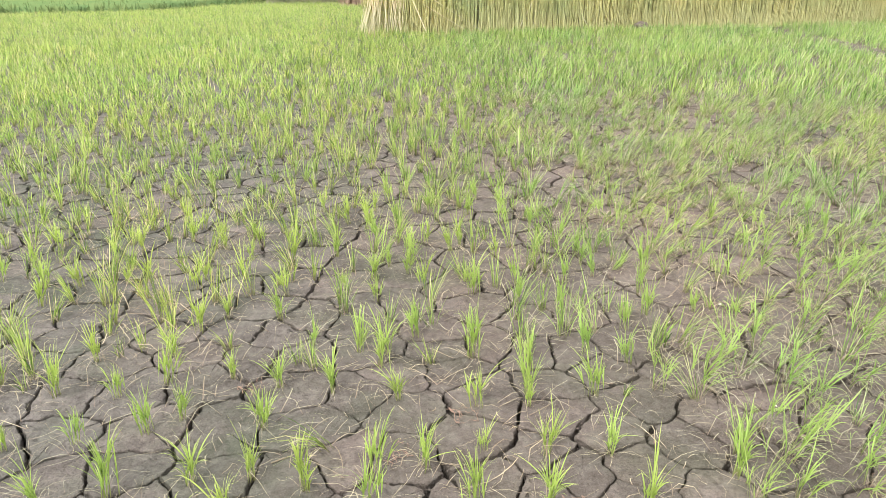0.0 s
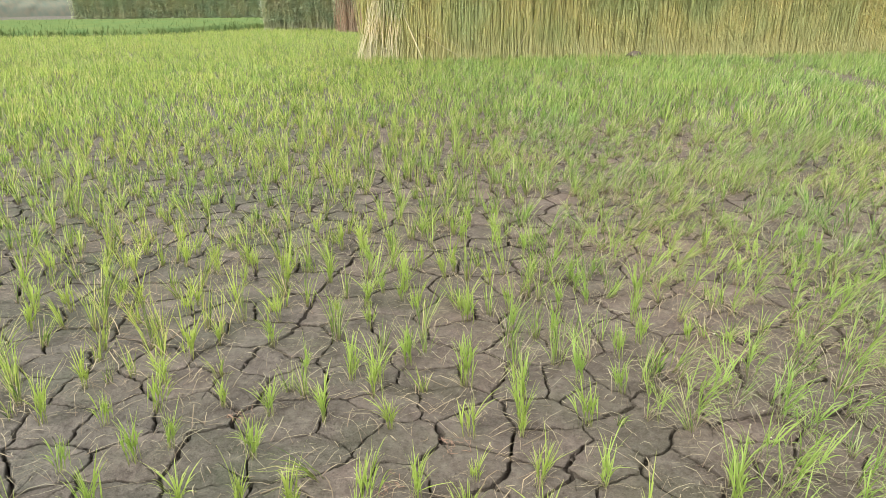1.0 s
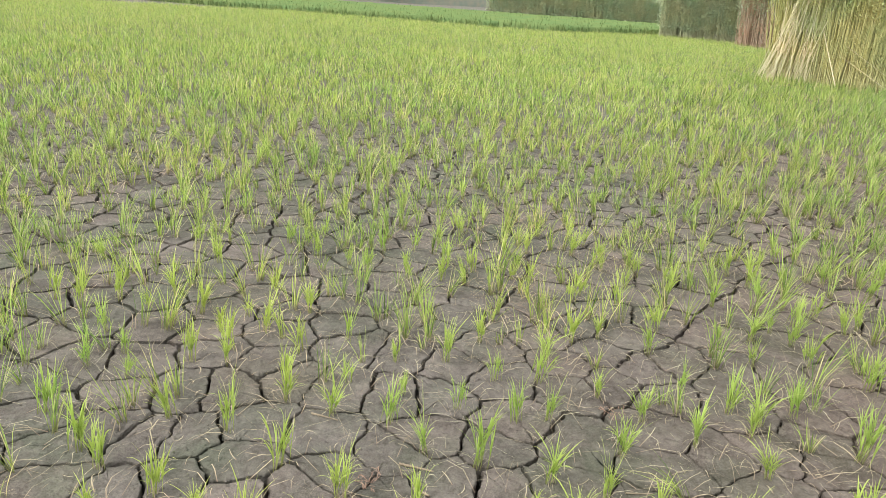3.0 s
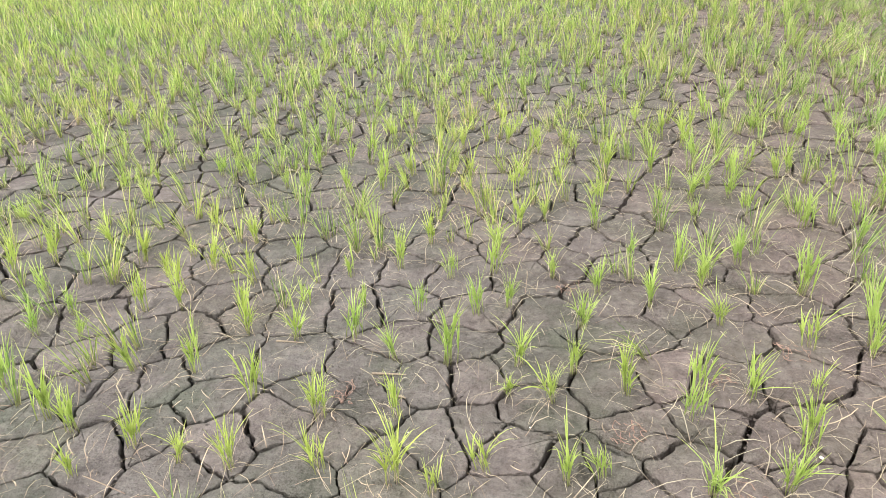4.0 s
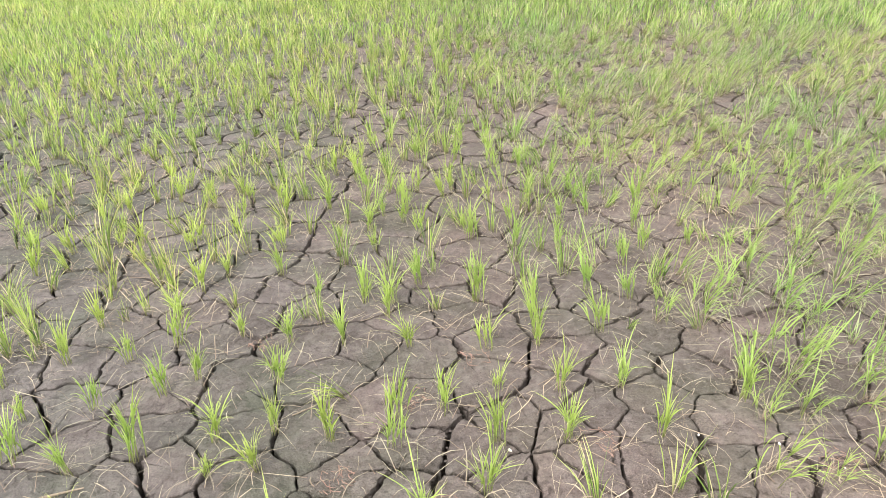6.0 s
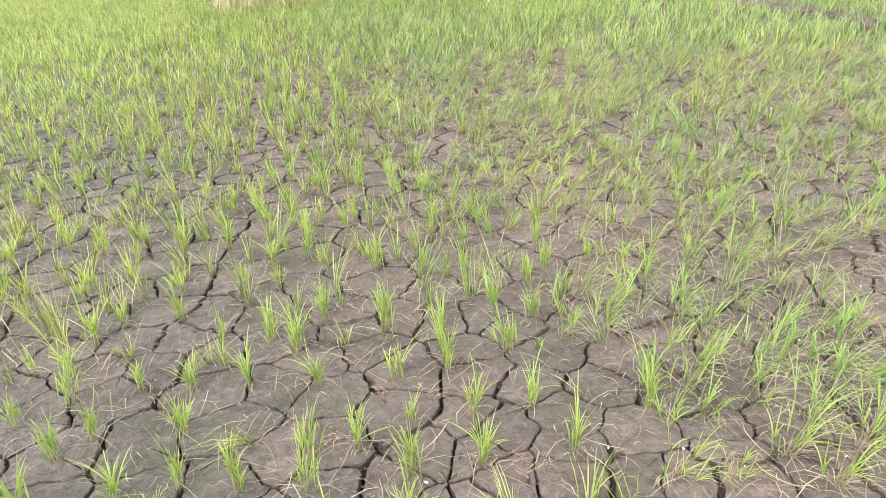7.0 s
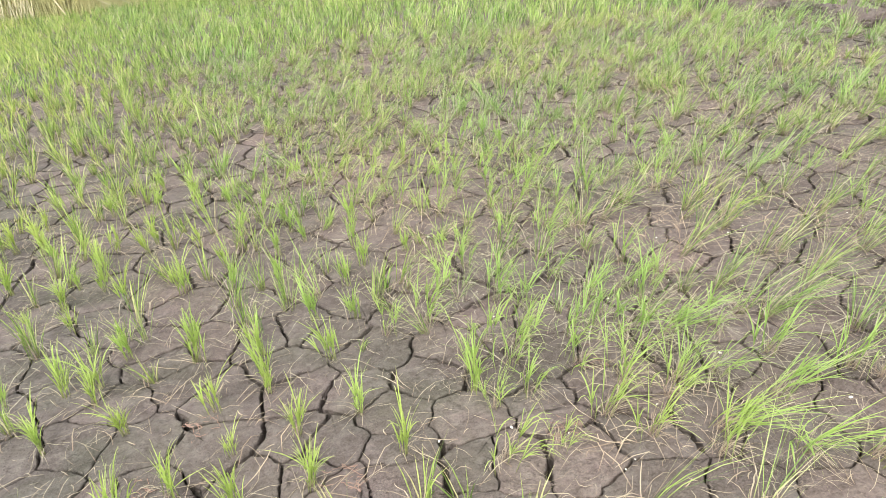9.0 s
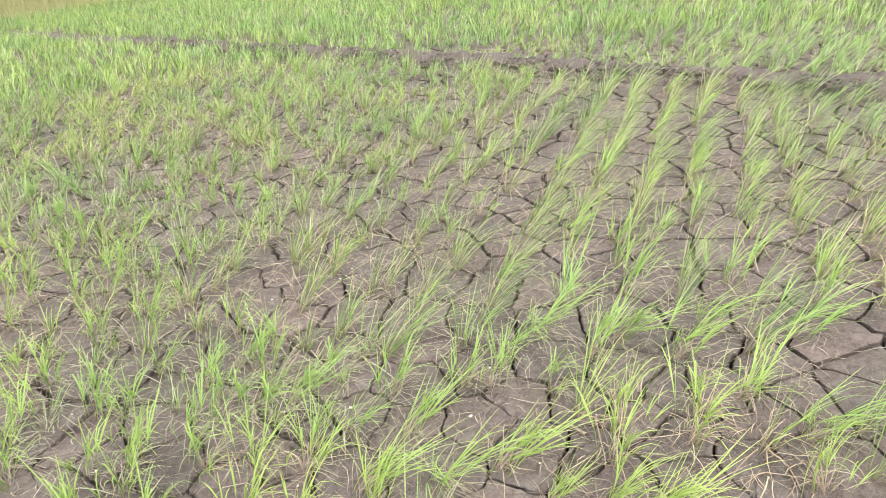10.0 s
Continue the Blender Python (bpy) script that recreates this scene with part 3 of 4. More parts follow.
UPRIGHT = [make_tuft(100 + k, 8 + k % 5, 0.265, 0.15 + 0.05 * (k % 4), (0.0, 0.0), 5 + 2 * (k % 4), 0.3) for k in range(14)]
LEANING = [make_tuft(200 + k, 7 + k % 4, 0.29, 0.24, (0.08 + 0.15 * (k % 4), 0.08 * (k % 3 - 1)), 14 + 5 * (k % 4), 0.65, 0.24) for k in range(16)]
for ob in LEANING:
    ob["label"] = "lodged rice tuft leaning over, half green half straw"
used, taken = set(), []


def plant(x, y, scale, rng):
    lean = lean_at(x, y)
    much = math.hypot(*lean)
    pool, kind = (LEANING[min(3, int(much * 4.5))::4], 1) if much > 0.2 else (UPRIGHT, 0)
    model = pool[rng.randrange(len(pool))]
    turn = math.degrees(math.atan2(lean[1], lean[0])) + rng.uniform(-40, 40) if kind else rng.uniform(0, 360)
    m = pose(x, y, rise(x, y), rng.uniform(-7, 7), rng.uniform(-7, 7), turn)
    taken.append((x, y))
    size = min(1.1, scale) * rng.uniform(0.9, 1.12)
    if model.name not in used:
        used.add(model.name)
        ob = model
        ob.matrix_basis = m
    else:
        ob = copy_thing(model, m)
    ob.scale = (size, size, size)


dice = random.Random(11)
TUFTS.sort(key=lambda p: math.hypot(p[0] - 0.1, p[1] - 0.2))
for x, y, size in TUFTS[:300]:
    plant(x, y, size, dice)
taken += [(x, y) for x, y, size in TUFTS[300:]]
for ob in UPRIGHT + LEANING:
    if ob.name not in used:
        for piece in list(ob.children):
            bpy.data.objects.remove(piece)
        bpy.data.objects.remove(ob)


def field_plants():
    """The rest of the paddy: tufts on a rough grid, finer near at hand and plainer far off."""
    rng = random.Random(21)
    cells = {}
    for x, y in taken:
        cells.setdefault((int(x // 0.2), int(y // 0.2)), []).append((x, y))

    def free(x, y, gap):
        i, j = int(x // 0.2), int(y // 0.2)
        return all((x - a) ** 2 + (y - b) ** 2 > gap * gap for u in (-1, 0, 1) for v in (-1, 0, 1) for a, b in cells.get((i + u, j + v), ()))

    near, far = Leaves(), Leaves()

    def near_tuft(x, y, tall, d, bow=0.75):
        lx, ly = lean_at(x, y)
        loose = 0.13 if bow > 1 or x < 0.6 else 0.24
        lean = (bow * lx + rng.gauss(0, loose), bow * ly + rng.gauss(0, loose))
        for _ in range(rng.randint(10, 19) if x < 1.2 else rng.randint(13, 22) if x < bund_x(y) else rng.randint(15, 25)):
            near.blade(rng, x + rng.gauss(0, 0.008), y + rng.gauss(0, 0.008), rise(x, y) - 0.01, tall, 0.3 if x < 1 else 0.45, lean, 3, rng.uniform(0.0016, 0.003) * (1 if x < 1 else 0.85) * (1 + (0.11 if x < 1.2 else 0.07) * max(0, d - 3)), 0, 0.2 if x < 1 else 0.4)
        for _ in range(rng.randint(2, 4) + (3 if x > 1 else 0)):
            near.trail(rng, x + rng.gauss(0, 0.02), y + rng.gauss(0, 0.02), rise(x, y), tall * rng.uniform(0.25, 0.7), rng.uniform(0, 6.28), rng.uniform(0.0011, 0.002) * (1 + 0.07 * max(0, d - 3)))
        for _ in range(rng.randint(4, 9) if 0.6 < x < bund_x(y) else 2):
            near.blade(rng, x, y, rise(x, y), tall * rng.uniform(0.5, 1.0), 0.85, lean, 3, 0.0015 * (1 + 0.07 * max(0, d - 3)), 1, 0.6)

    for x, y, size in TUFTS[300:]:
        near_tuft(x, y, 0.25 * size * rng.uniform(0.9, 1.1), math.hypot(x, y))
    step = 0.175
    for i in range(-263, 143):
        for j in range(-62, 280):
            gx, gy = i * step + 0.06 * math.sin(j * 0.3), j * step
            if 1.9 < gx < 6.1 + 0.185 * gy and -1.9 < gy < 2.2:
                continue  # set out in rows below
            d = math.hypot(gx + 0.2, gy + 0.3)
            behind = gy < -0.9 - 0.3 * abs(gx) or gx < -0.6 - 1.75 * (gy + 0.6)
            if d > 46 or d < 0.75 or behind and d > 10.5:
                continue
            fx, fy, _ = BACK @ Vector((gx, gy, 0))
            if fy > 17.9 and fx > (-0.4 if fy < 20.4 else 0.8) or fy > crop_front(fx) - 0.4 or gx > 24:
                continue
            if gx > 0 and gx > 14 + gy * 0.4:
                continue
            x, y = gx + rng.gauss(0, 0.035), gy + rng.gauss(0, 0.045)
            thin = noise.noise((x * 0.35, y * 0.35, 12.0))
            if rng.random() < 0.08 + (0.1 if thin < -0.25 else 0) or abs(x - bund_x(y)) < 0.28 and rng.random() < 0.8:
                continue
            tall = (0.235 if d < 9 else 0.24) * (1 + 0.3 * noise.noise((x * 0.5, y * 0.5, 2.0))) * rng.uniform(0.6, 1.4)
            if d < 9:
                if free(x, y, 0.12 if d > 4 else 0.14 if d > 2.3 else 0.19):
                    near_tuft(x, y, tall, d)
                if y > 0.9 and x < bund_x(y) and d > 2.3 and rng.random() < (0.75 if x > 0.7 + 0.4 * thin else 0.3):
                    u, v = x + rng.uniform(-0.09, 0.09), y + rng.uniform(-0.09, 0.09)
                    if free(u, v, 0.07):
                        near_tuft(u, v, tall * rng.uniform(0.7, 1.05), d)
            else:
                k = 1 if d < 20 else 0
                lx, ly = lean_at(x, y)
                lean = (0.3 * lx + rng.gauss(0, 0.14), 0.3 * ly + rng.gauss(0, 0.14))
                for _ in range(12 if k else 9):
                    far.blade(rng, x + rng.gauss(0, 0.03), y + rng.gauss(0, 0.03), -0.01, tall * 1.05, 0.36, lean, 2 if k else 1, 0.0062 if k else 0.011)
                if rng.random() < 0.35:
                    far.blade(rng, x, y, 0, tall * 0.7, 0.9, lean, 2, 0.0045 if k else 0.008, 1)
    for k in range(-8, 12):  # rows that run east to the bund
        for i in range(30):
            x = 1.9 + 0.165 * i + rng.gauss(0, 0.03)
            y = 0.12 + 0.25 * k + 0.16 * (x - 3.8) + rng.gauss(0, 0.022)
            if -1.95 < y < 2.25 and x < bund_x(y) - 0.25 and rng.random() > 0.07 and free(x, y, 0.13):
                near_tuft(x, y, 0.31 * rng.uniform(0.75, 1.2), math.hypot(x, y), 1.05)
    tagged(near.make("rice_field", [RICE, STRAW]), "rows of yellow-green rice tufts thinning out", "rice plants", kind="stuff")
    tagged(far.make("rice_field", [RICE, STRAW]), "distant bright green rice merging into a sward", "rice plants", kind="stuff")


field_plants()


def weeds():
    """Darker grassy weeds scattered among the far rice."""
    rng, store = random.Random(23), Leaves()
    for _ in range(170):
        y = rng.uniform(11, 34)
        x = rng.uniform(-0.5 - 0.75 * y, 1.5 if y > 17 else 14)
        for _ in range(9):
            store.blade(rng, x + rng.gauss(0, 0.03), y, 0, rng.uniform(0.3, 0.42), 0.3, (0, 0), 2, 0.006)
    tagged(store.make("weeds", [CROP]), "dark green weeds scattered among the rice", "weeds", kind="stuff")


weeds()

PLATES_WEST = [
    (-3.39, 1.51), (-3.13, 2.12), (-3.08, 1.27), (-3.06, 1.54), (-3.01, 1.83), (-3.00, 2.24), (-2.79, 1.21), (-2.77, 1.05), (-2.77, 2.33),
    (-2.74, 1.64), (-2.69, 2.51), (-2.62, 1.89), (-2.57, 1.36), (-2.55, 0.90), (-2.55, 1.68), (-2.54, 2.63), (-2.45, 2.83), (-2.42, 1.14),
    (-2.38, 1.57), (-2.35, 0.81), (-2.29, 0.97), (-2.28, 1.26), (-2.24, 1.87), (-2.22, 0.67), (-2.15, 0.99), (-2.12, 1.60), (-2.10, 1.38),
    (-2.03, 1.05), (-2.01, 0.73), (-1.98, 1.53), (-1.91, 0.86), (-1.90, 1.92), (-1.88, 1.22), (-1.80, 1.05), (-1.75, 1.58), (-1.71, 0.74),
]
PLATES_WEST_MIDDLE = [
    (-1.68, 1.98), (-1.68, 3.22), (-1.65, 0.87), (-1.64, 1.29), (-1.54, 1.65), (-1.52, 1.00), (-1.48, 1.13), (-1.46, 2.00), (-1.45, 3.27),
    (-1.41, 2.55), (-1.40, 1.74), (-1.37, 0.85), (-1.36, 1.34), (-1.31, 1.50), (-1.31, 2.78), (-1.30, 0.97), (-1.25, 1.13), (-1.22, 2.00),
    (-1.21, 2.47), (-1.19, 3.38), (-1.14, 1.30), (-1.13, 0.91), (-1.08, 1.55), (-1.06, 1.75), (-1.02, 1.05), (-0.99, 2.97), (-0.97, 1.35),
    (-0.92, 2.46), (-0.91, 1.14), (-0.91, 3.21), (-0.89, 3.65), (-0.87, 2.68), (-0.83, 1.73), (-0.81, 1.47), (-0.77, 1.07), (-0.76, 3.00),
]
PLATES_MIDDLE = [
    (-0.75, 1.25), (-0.73, 0.91), (-0.71, 2.40), (-0.66, 3.34), (-0.63, 1.02), (-0.61, 3.65), (-0.59, 2.53), (-0.58, 1.96), (-0.54, 1.43),
    (-0.51, 1.74), (-0.49, 1.07), (-0.47, 2.95), (-0.44, 3.26), (-0.42, 0.96), (-0.42, 1.22), (-0.38, 2.47), (-0.37, 1.54), (-0.36, 1.90),
    (-0.33, 2.67), (-0.31, 3.54), (-0.30, 1.11), (-0.22, 1.31), (-0.21, 2.68), (-0.19, 2.03), (-0.19, 1.50), (-0.18, 1.80), (-0.15, 3.33),
    (-0.15, 1.05), (-0.11, 3.04), (-0.06, 1.27), (-0.01, 2.36), (-0.00, 2.24), (0.01, 2.03), (0.03, 1.58), (0.03, 1.12), (0.07, 3.57),
]
PLATES_EAST_MIDDLE = [
    (0.10, 1.38), (0.11, 2.86), (0.13, 1.84), (0.15, 2.60), (0.16, 1.10), (0.17, 2.23), (0.21, 3.15), (0.23, 1.32), (0.26, 1.48), (0.29, 1.18),
    (0.31, 2.87), (0.33, 1.40), (0.35, 2.13), (0.36, 1.73), (0.37, 1.89), (0.46, 1.13), (0.48, 2.77), (0.49, 3.22), (0.50, 2.09), (0.52, 1.26),
    (0.53, 1.59), (0.56, 2.00), (0.57, 1.40), (0.65, 1.75), (0.69, 1.06), (0.74, 1.23), (0.75, 1.02), (0.76, 1.52), (0.77, 2.17), (0.88, 2.49),
    (0.91, 1.61), (0.92, 1.95), (0.94, 0.92), (0.96, 1.07), (0.98, 1.37), (1.00, 1.18),
]
PLATES_EAST = [
    (1.09, 1.90), (1.12, 1.61), (1.13, 1.72), (1.14, 1.38), (1.14, 0.89), (1.19, 1.12), (1.20, 2.39), (1.23, 0.96), (1.26, 1.57), (1.30, 1.04),
    (1.34, 0.85), (1.35, 1.27), (1.38, 2.09), (1.43, 1.41), (1.46, 1.01), (1.47, 0.63), (1.47, 1.92), (1.50, 1.72), (1.54, 1.20), (1.56, 0.94),
    (1.58, 1.78), (1.59, 0.78), (1.64, 0.12), (1.67, 1.65), (1.69, 0.38), (1.69, 1.17), (1.70, 1.47), (1.71, 0.24), (1.72, 1.37), (1.72, 0.57),
    (1.75, -0.07), (1.81, 1.89), (1.85, -0.20), (1.86, 0.01), (1.87, 0.50), (1.90, 1.32),
]
PLATES_FAR_EAST = [
    (1.91, 0.34), (1.92, 0.14), (1.92, -0.35), (2.01, 1.79), (2.04, 1.62), (2.06, -0.19), (2.09, 0.52), (2.09, 0.09), (2.11, 0.21), (2.11, 1.32),
    (2.15, -0.04), (2.18, 1.14), (2.20, 1.62), (2.23, -0.32), (2.27, -0.41), (2.36, -0.16), (2.38, 0.03), (2.42, 0.29), (2.46, 0.39), (2.48, 1.15),
    (2.48, -0.47), (2.51, 0.92), (2.54, 0.70), (2.56, 1.98), (2.57, 1.57), (2.58, 0.08), (2.59, -0.36), (2.63, -0.14), (2.80, 0.26), (2.85, 0.00),
    (2.86, 0.56), (2.93, -0.35), (3.12, -0.18),
]
# the widest fissures, from end to end
FISSURES_WEST = [
    (-0.98, 1.65, -0.95, 1.46), (-1.61, 2.04, -1.58, 1.85), (-1.58, 1.85, -1.73, 1.86), (-1.68, 1.75, -1.56, 1.52), (-2.14, 1.57, -1.98, 1.3),
    (-2.27, 1.49, -2.16, 1.37), (-2.34, 1.05, -2.41, 1.2), (-2.26, 1.05, -2.13, 0.85), (-1.48, 0.89, -1.46, 0.78), (-1.65, 1, -1.5, 0.9),
    (-1.22, 1, -1.11, 1.16), (-1.11, 1.16, -0.98, 1.24), (-0.69, 1.46, -0.67, 1.26), (-0.67, 1.26, -0.67, 1), (-0.3, 1.25, -0.39, 1.05),
    (-0.15, 1.34, -0.2, 1.17), (0.44, 1.65, 0.34, 1.52), (-0.02, 1.83, -0.06, 1.73),
]
FISSURES_EAST = [
    (0.06, 1.48, 0.24, 1.58), (-0.89, 1.94, -0.72, 2.07), (-0.89, 1.94, -0.98, 1.65), (-0.98, 1.23, -1.08, 1.4), (-0.85, 1.81, -0.72, 2.06),
    (0.63, 1.18, 0.55, 1.02), (0.87, 1.06, 0.81, 0.92), (1.29, 0.93, 1.23, 0.75), (0.44, 1.61, 0.38, 1.55), (-0.13, 1.37, -0.07, 1.44),
    (1.01, 1.77, 1.27, 1.91), (0.65, 1.63, 0.66, 1.51), (0.73, 1.43, 0.81, 1.36), (0.81, 1.36, 0.87, 1.46), (-0.36, 2.15, -0.27, 2.24),
    (0.61, 1.9, 0.71, 1.9),
]
# narrower seams that still stand out
SEAMS_WEST = [
    (-1.85, 1.35, -1.55, 1.47), (-2.32, 1.8, -2.01, 1.81), (-2.01, 1.81, -1.7, 1.82), (-2.3, 1.07, -2.14, 1.12), (-2.14, 1.12, -2.09, 1.28),
    (-1.93, 0.92, -1.92, 1.12), (-1.78, 0.9, -1.66, 1.01), (-1.71, 0.78, -1.57, 0.78), (-1.61, 1.13, -1.55, 1.25), (-0.96, 1.59, -0.74, 1.62),
    (-0.84, 0.94, -0.7, 0.98), (-0.66, 1.61, -0.5, 1.67), (-0.5, 1.67, -0.35, 1.68), (-0.49, 1.29, -0.3, 1.32), (-0.17, 1.42, 0.01, 1.42),
    (-0.18, 1.7, 0.02, 1.69), (0.02, 1.69, 0.25, 1.59), (-0.17, 1.15, -0.05, 1.04), (-1.3, 1.4, -1.1, 1.43), (-0.79, 1.35, -0.69, 1.39),
    (-1.32, 1.41, -1.27, 1.65), (-1.27, 1.65, -1.14, 1.76), (-2.82, 1.5, -2.72, 1.57), (-0.88, 1.31, -0.79, 1.18),
]
SEAMS_EAST = [
    (-1.11, 2, -0.94, 1.96), (-0.22, 1.69, -0.02, 1.73), (0.02, 1.73, 0.25, 1.61), (0.92, 1.27, 1.15, 1.25), (1.2, 1.06, 1.31, 0.95),
    (-1.06, 2.37, -0.79, 2.29), (-0.69, 2.77, -0.57, 3.06), (-0.57, 3.06, -0.36, 2.89), (-1.07, 2.8, -1.08, 3.03), (-0.32, 2.69, -0.24, 2.74),
    (0.28, 1.68, 0.31, 1.82), (0.94, 1.08, 1.09, 0.97), (1.97, 0.28, 2.05, 0.14), (2.36, 0.22, 2.42, 0.11), (2.61, 0.26, 2.42, 0.17),
    (2.62, -0.01, 2.27, -0.09), (2.63, 0.26, 2.96, 0.13), (1.83, 0.64, 2.02, 0.52), (1.86, 1.09, 2.05, 1.14), (0.99, 1.73, 1.22, 1.86),
    (1.36, 1.69, 1.47, 1.52), (2.15, 0.03, 2.02, -0.09),
]
OPEN_CRACKS = [(line, 0.0115) for line in FISSURES_WEST + FISSURES_EAST] + [(line, 0.008) for line in SEAMS_WEST + SEAMS_EAST]


# ---- the cracked mud ----
def plate_centres():
    rng = random.Random(31)
    pts = PLATES_WEST + PLATES_WEST_MIDDLE + PLATES_MIDDLE + PLATES_EAST_MIDDLE + PLATES_EAST + PLATES_FAR_EAST
    cells = {}

    def put(p):
        cells.setdefault((int(p[0] // 0.25), int(p[1] // 0.25)), []).append(p)

    for p in pts:
        put(p)
    known = set(pts)
    for _ in range(75000):
        x, y = rng.uniform(-9, 9), rng.uniform(-9, 9)
        d = math.hypot(x, y)
        if d > 8.9:
            continue
        i, j, gap = int(x // 0.25), int(y // 0.25), 0.19 if y > -1 else 0.23
        if all((x - a) ** 2 + (y - b) ** 2 > (0.05 if (a, b) in known else gap * gap) for u in (-1, 0, 1) for v in (-1, 0, 1) for a, b in cells.get((i + u, j + v), ())):
            put((x, y))
    return [p for c in cells.values() for p in c], cells


def clip(poly, px, py, nx, ny):
    """The part of a convex polygon on the far side of the line through (px, py) from the normal (nx, ny)."""
    out = []
    for (ax, ay), (bx, by) in zip(poly, poly[1:] + poly[:1]):
        da, db = (ax - px) * nx + (ay - py) * ny, (bx - px) * nx + (by - py) * ny
        if da <= 0:
            out.append((ax, ay))
        if da * db < 0:
            t = da / (da - db)
            out.append((ax + (bx - ax) * t, ay + (by - ay) * t))
    return out


def warp(x, y):
    a = noise.noise_vector((x * 4.5, y * 4.5, 0.3))
    b = noise.noise_vector((x * 17, y * 17, 5.3))
    c = noise.noise_vector((x * 48, y * 48, 9.3))
    return x + 0.026 * a.x + 0.017 * b.x + 0.006 * c.x, y + 0.026 * a.y + 0.017 * b.y + 0.006 * c.y


def crack_half_width(x, y):
    w = noise.noise((x * 2.1, y * 2.1, 20.0)) + 0.4 * noise.noise((x * 9, y * 9, 23.0))
    half = 0.003 + 0.0024 * min(3.0, max(0.0, math.hypot(x, y) - 1.7)) + 0.0058 * max(0.0, w + 0.25) ** 1.1
    for (ax, ay, bx, by), wide in OPEN_CRACKS:
        dx, dy = bx - ax, by - ay
        f = max(0.0, min(1.0, ((x - ax) * dx + (y - ay) * dy) / (dx * dx + dy * dy)))
        d = math.hypot(x - ax - f * dx, y - ay - f * dy)
        if d < 0.05:
            half = max(half, wide * (1 - (d / 0.05) ** 3) * (0.85 + 0.5 * noise.noise((x * 14, y * 14, 2.0))))
    return half


def plate_mesh(centre, cells, step, rings):
    cx, cy = centre
    poly = [(cx - 0.45, cy - 0.45), (cx + 0.45, cy - 0.45), (cx + 0.45, cy + 0.45), (cx - 0.45, cy + 0.45)]
    i, j = int(cx // 0.25), int(cy // 0.25)
    for u in range(-3, 4):
        for v in range(-3, 4):
            for a, b in cells.get((i + u, j + v), ()):
                if (a, b) != centre:
                    poly = clip(poly, (a + cx) / 2, (b + cy) / 2, a - cx, b - cy)
    edge = []
    for (ax, ay), (bx, by) in zip(poly, poly[1:] + poly[:1]):
        n = max(1, round(math.hypot(bx - ax, by - ay) / step))
        edge += [(ax + (bx - ax) * k / n, ay + (by - ay) * k / n) for k in range(n)]
    if len(edge) < 3:
        return [], []
    warped = [warp(*p) for p in edge]
    m = len(warped)
    rim = []
    for k, (x, y) in enumerate(warped):
        (ax, ay), (bx, by) = warped[k - 1], warped[(k + 1) % m]
        nx, ny = -(by - ay), bx - ax
        size = math.hypot(nx, ny) or 1
        w = crack_half_width(x, y)
        rim.append((x + nx / size * w, y + ny / size * w))
    gx, gy = sum(p[0] for p in rim) / m, sum(p[1] for p in rim) / m
    lift = 0.006 * noise.noise((cx * 31, cy * 31, 0))
    verts, faces = [], []
    for pull, drop in rings:  # the first two rings are the broken side, the rest the top with an edge of its own
        for x, y in rim:
            if pull < 0.2:
                size = math.hypot(gx - x, gy - y) or 1
                px, py = x + (gx - x) / size * pull, y + (gy - y) / size * pull
            else:
                px, py = x + (gx - x) * pull, y + (gy - y) * pull
            verts.append((px, py, rise(px, py) + lift - drop + (0.004 * noise.noise((px * 13, py * 13, 2)) + 0.0025 * noise.noise((px * 37, py * 37, 6))) * (pull > 0)))
    verts.append((gx, gy, rise(gx, gy) + lift + 0.003))
    for r in (0, *range(2, len(rings) - 1)):
        for k in range(m):
            a, b = r * m + k, r * m + (k + 1) % m
            faces.append((a, b, b + m, a + m))
    r = (len(rings) - 1) * m
    faces += [(r + k, r + (k + 1) % m, len(verts) - 1) for k in range(m)]
    return verts, faces


def build_plates():
    pts, cells = plate_centres()
    NEAR = [(0.0, 0.13), (0.0, 0.005), (0.0, 0.005), (0.002, 0.0015), (0.006, 0.0004), (0.022, 0.0), (0.3, -0.001), (0.65, -0.002)]
    FAR = [(0.0, 0.1), (0.0, 0.003), (0.0, 0.003), (0.01, 0.0)]
    close = sorted((p for p in pts if -2.6 < p[0] < 2.9 and -0.3 < p[1] < 3.0), key=lambda p: math.hypot(p[0], p[1] - 0.3))[:300]
    chosen = set(close)
    verts, faces = [], []
    for p in pts:
        if p not in chosen:
            v, f = plate_mesh(p, cells, 0.045, FAR)
            k = len(verts)
            verts += v
            faces += [tuple(k + i for i in face) for face in f]
    tagged(mesh_object("mud_plates", verts, faces, [MUD_FAR], parent=ground, label="sun-cracked plates of grey-brown mud"), kind="stuff")
    for p in close:
        v, f = plate_mesh(p, cells, 0.011, NEAR)
        if v:
            mesh_object("mud_plate", v, f, [MUD], parent=ground)


build_plates()


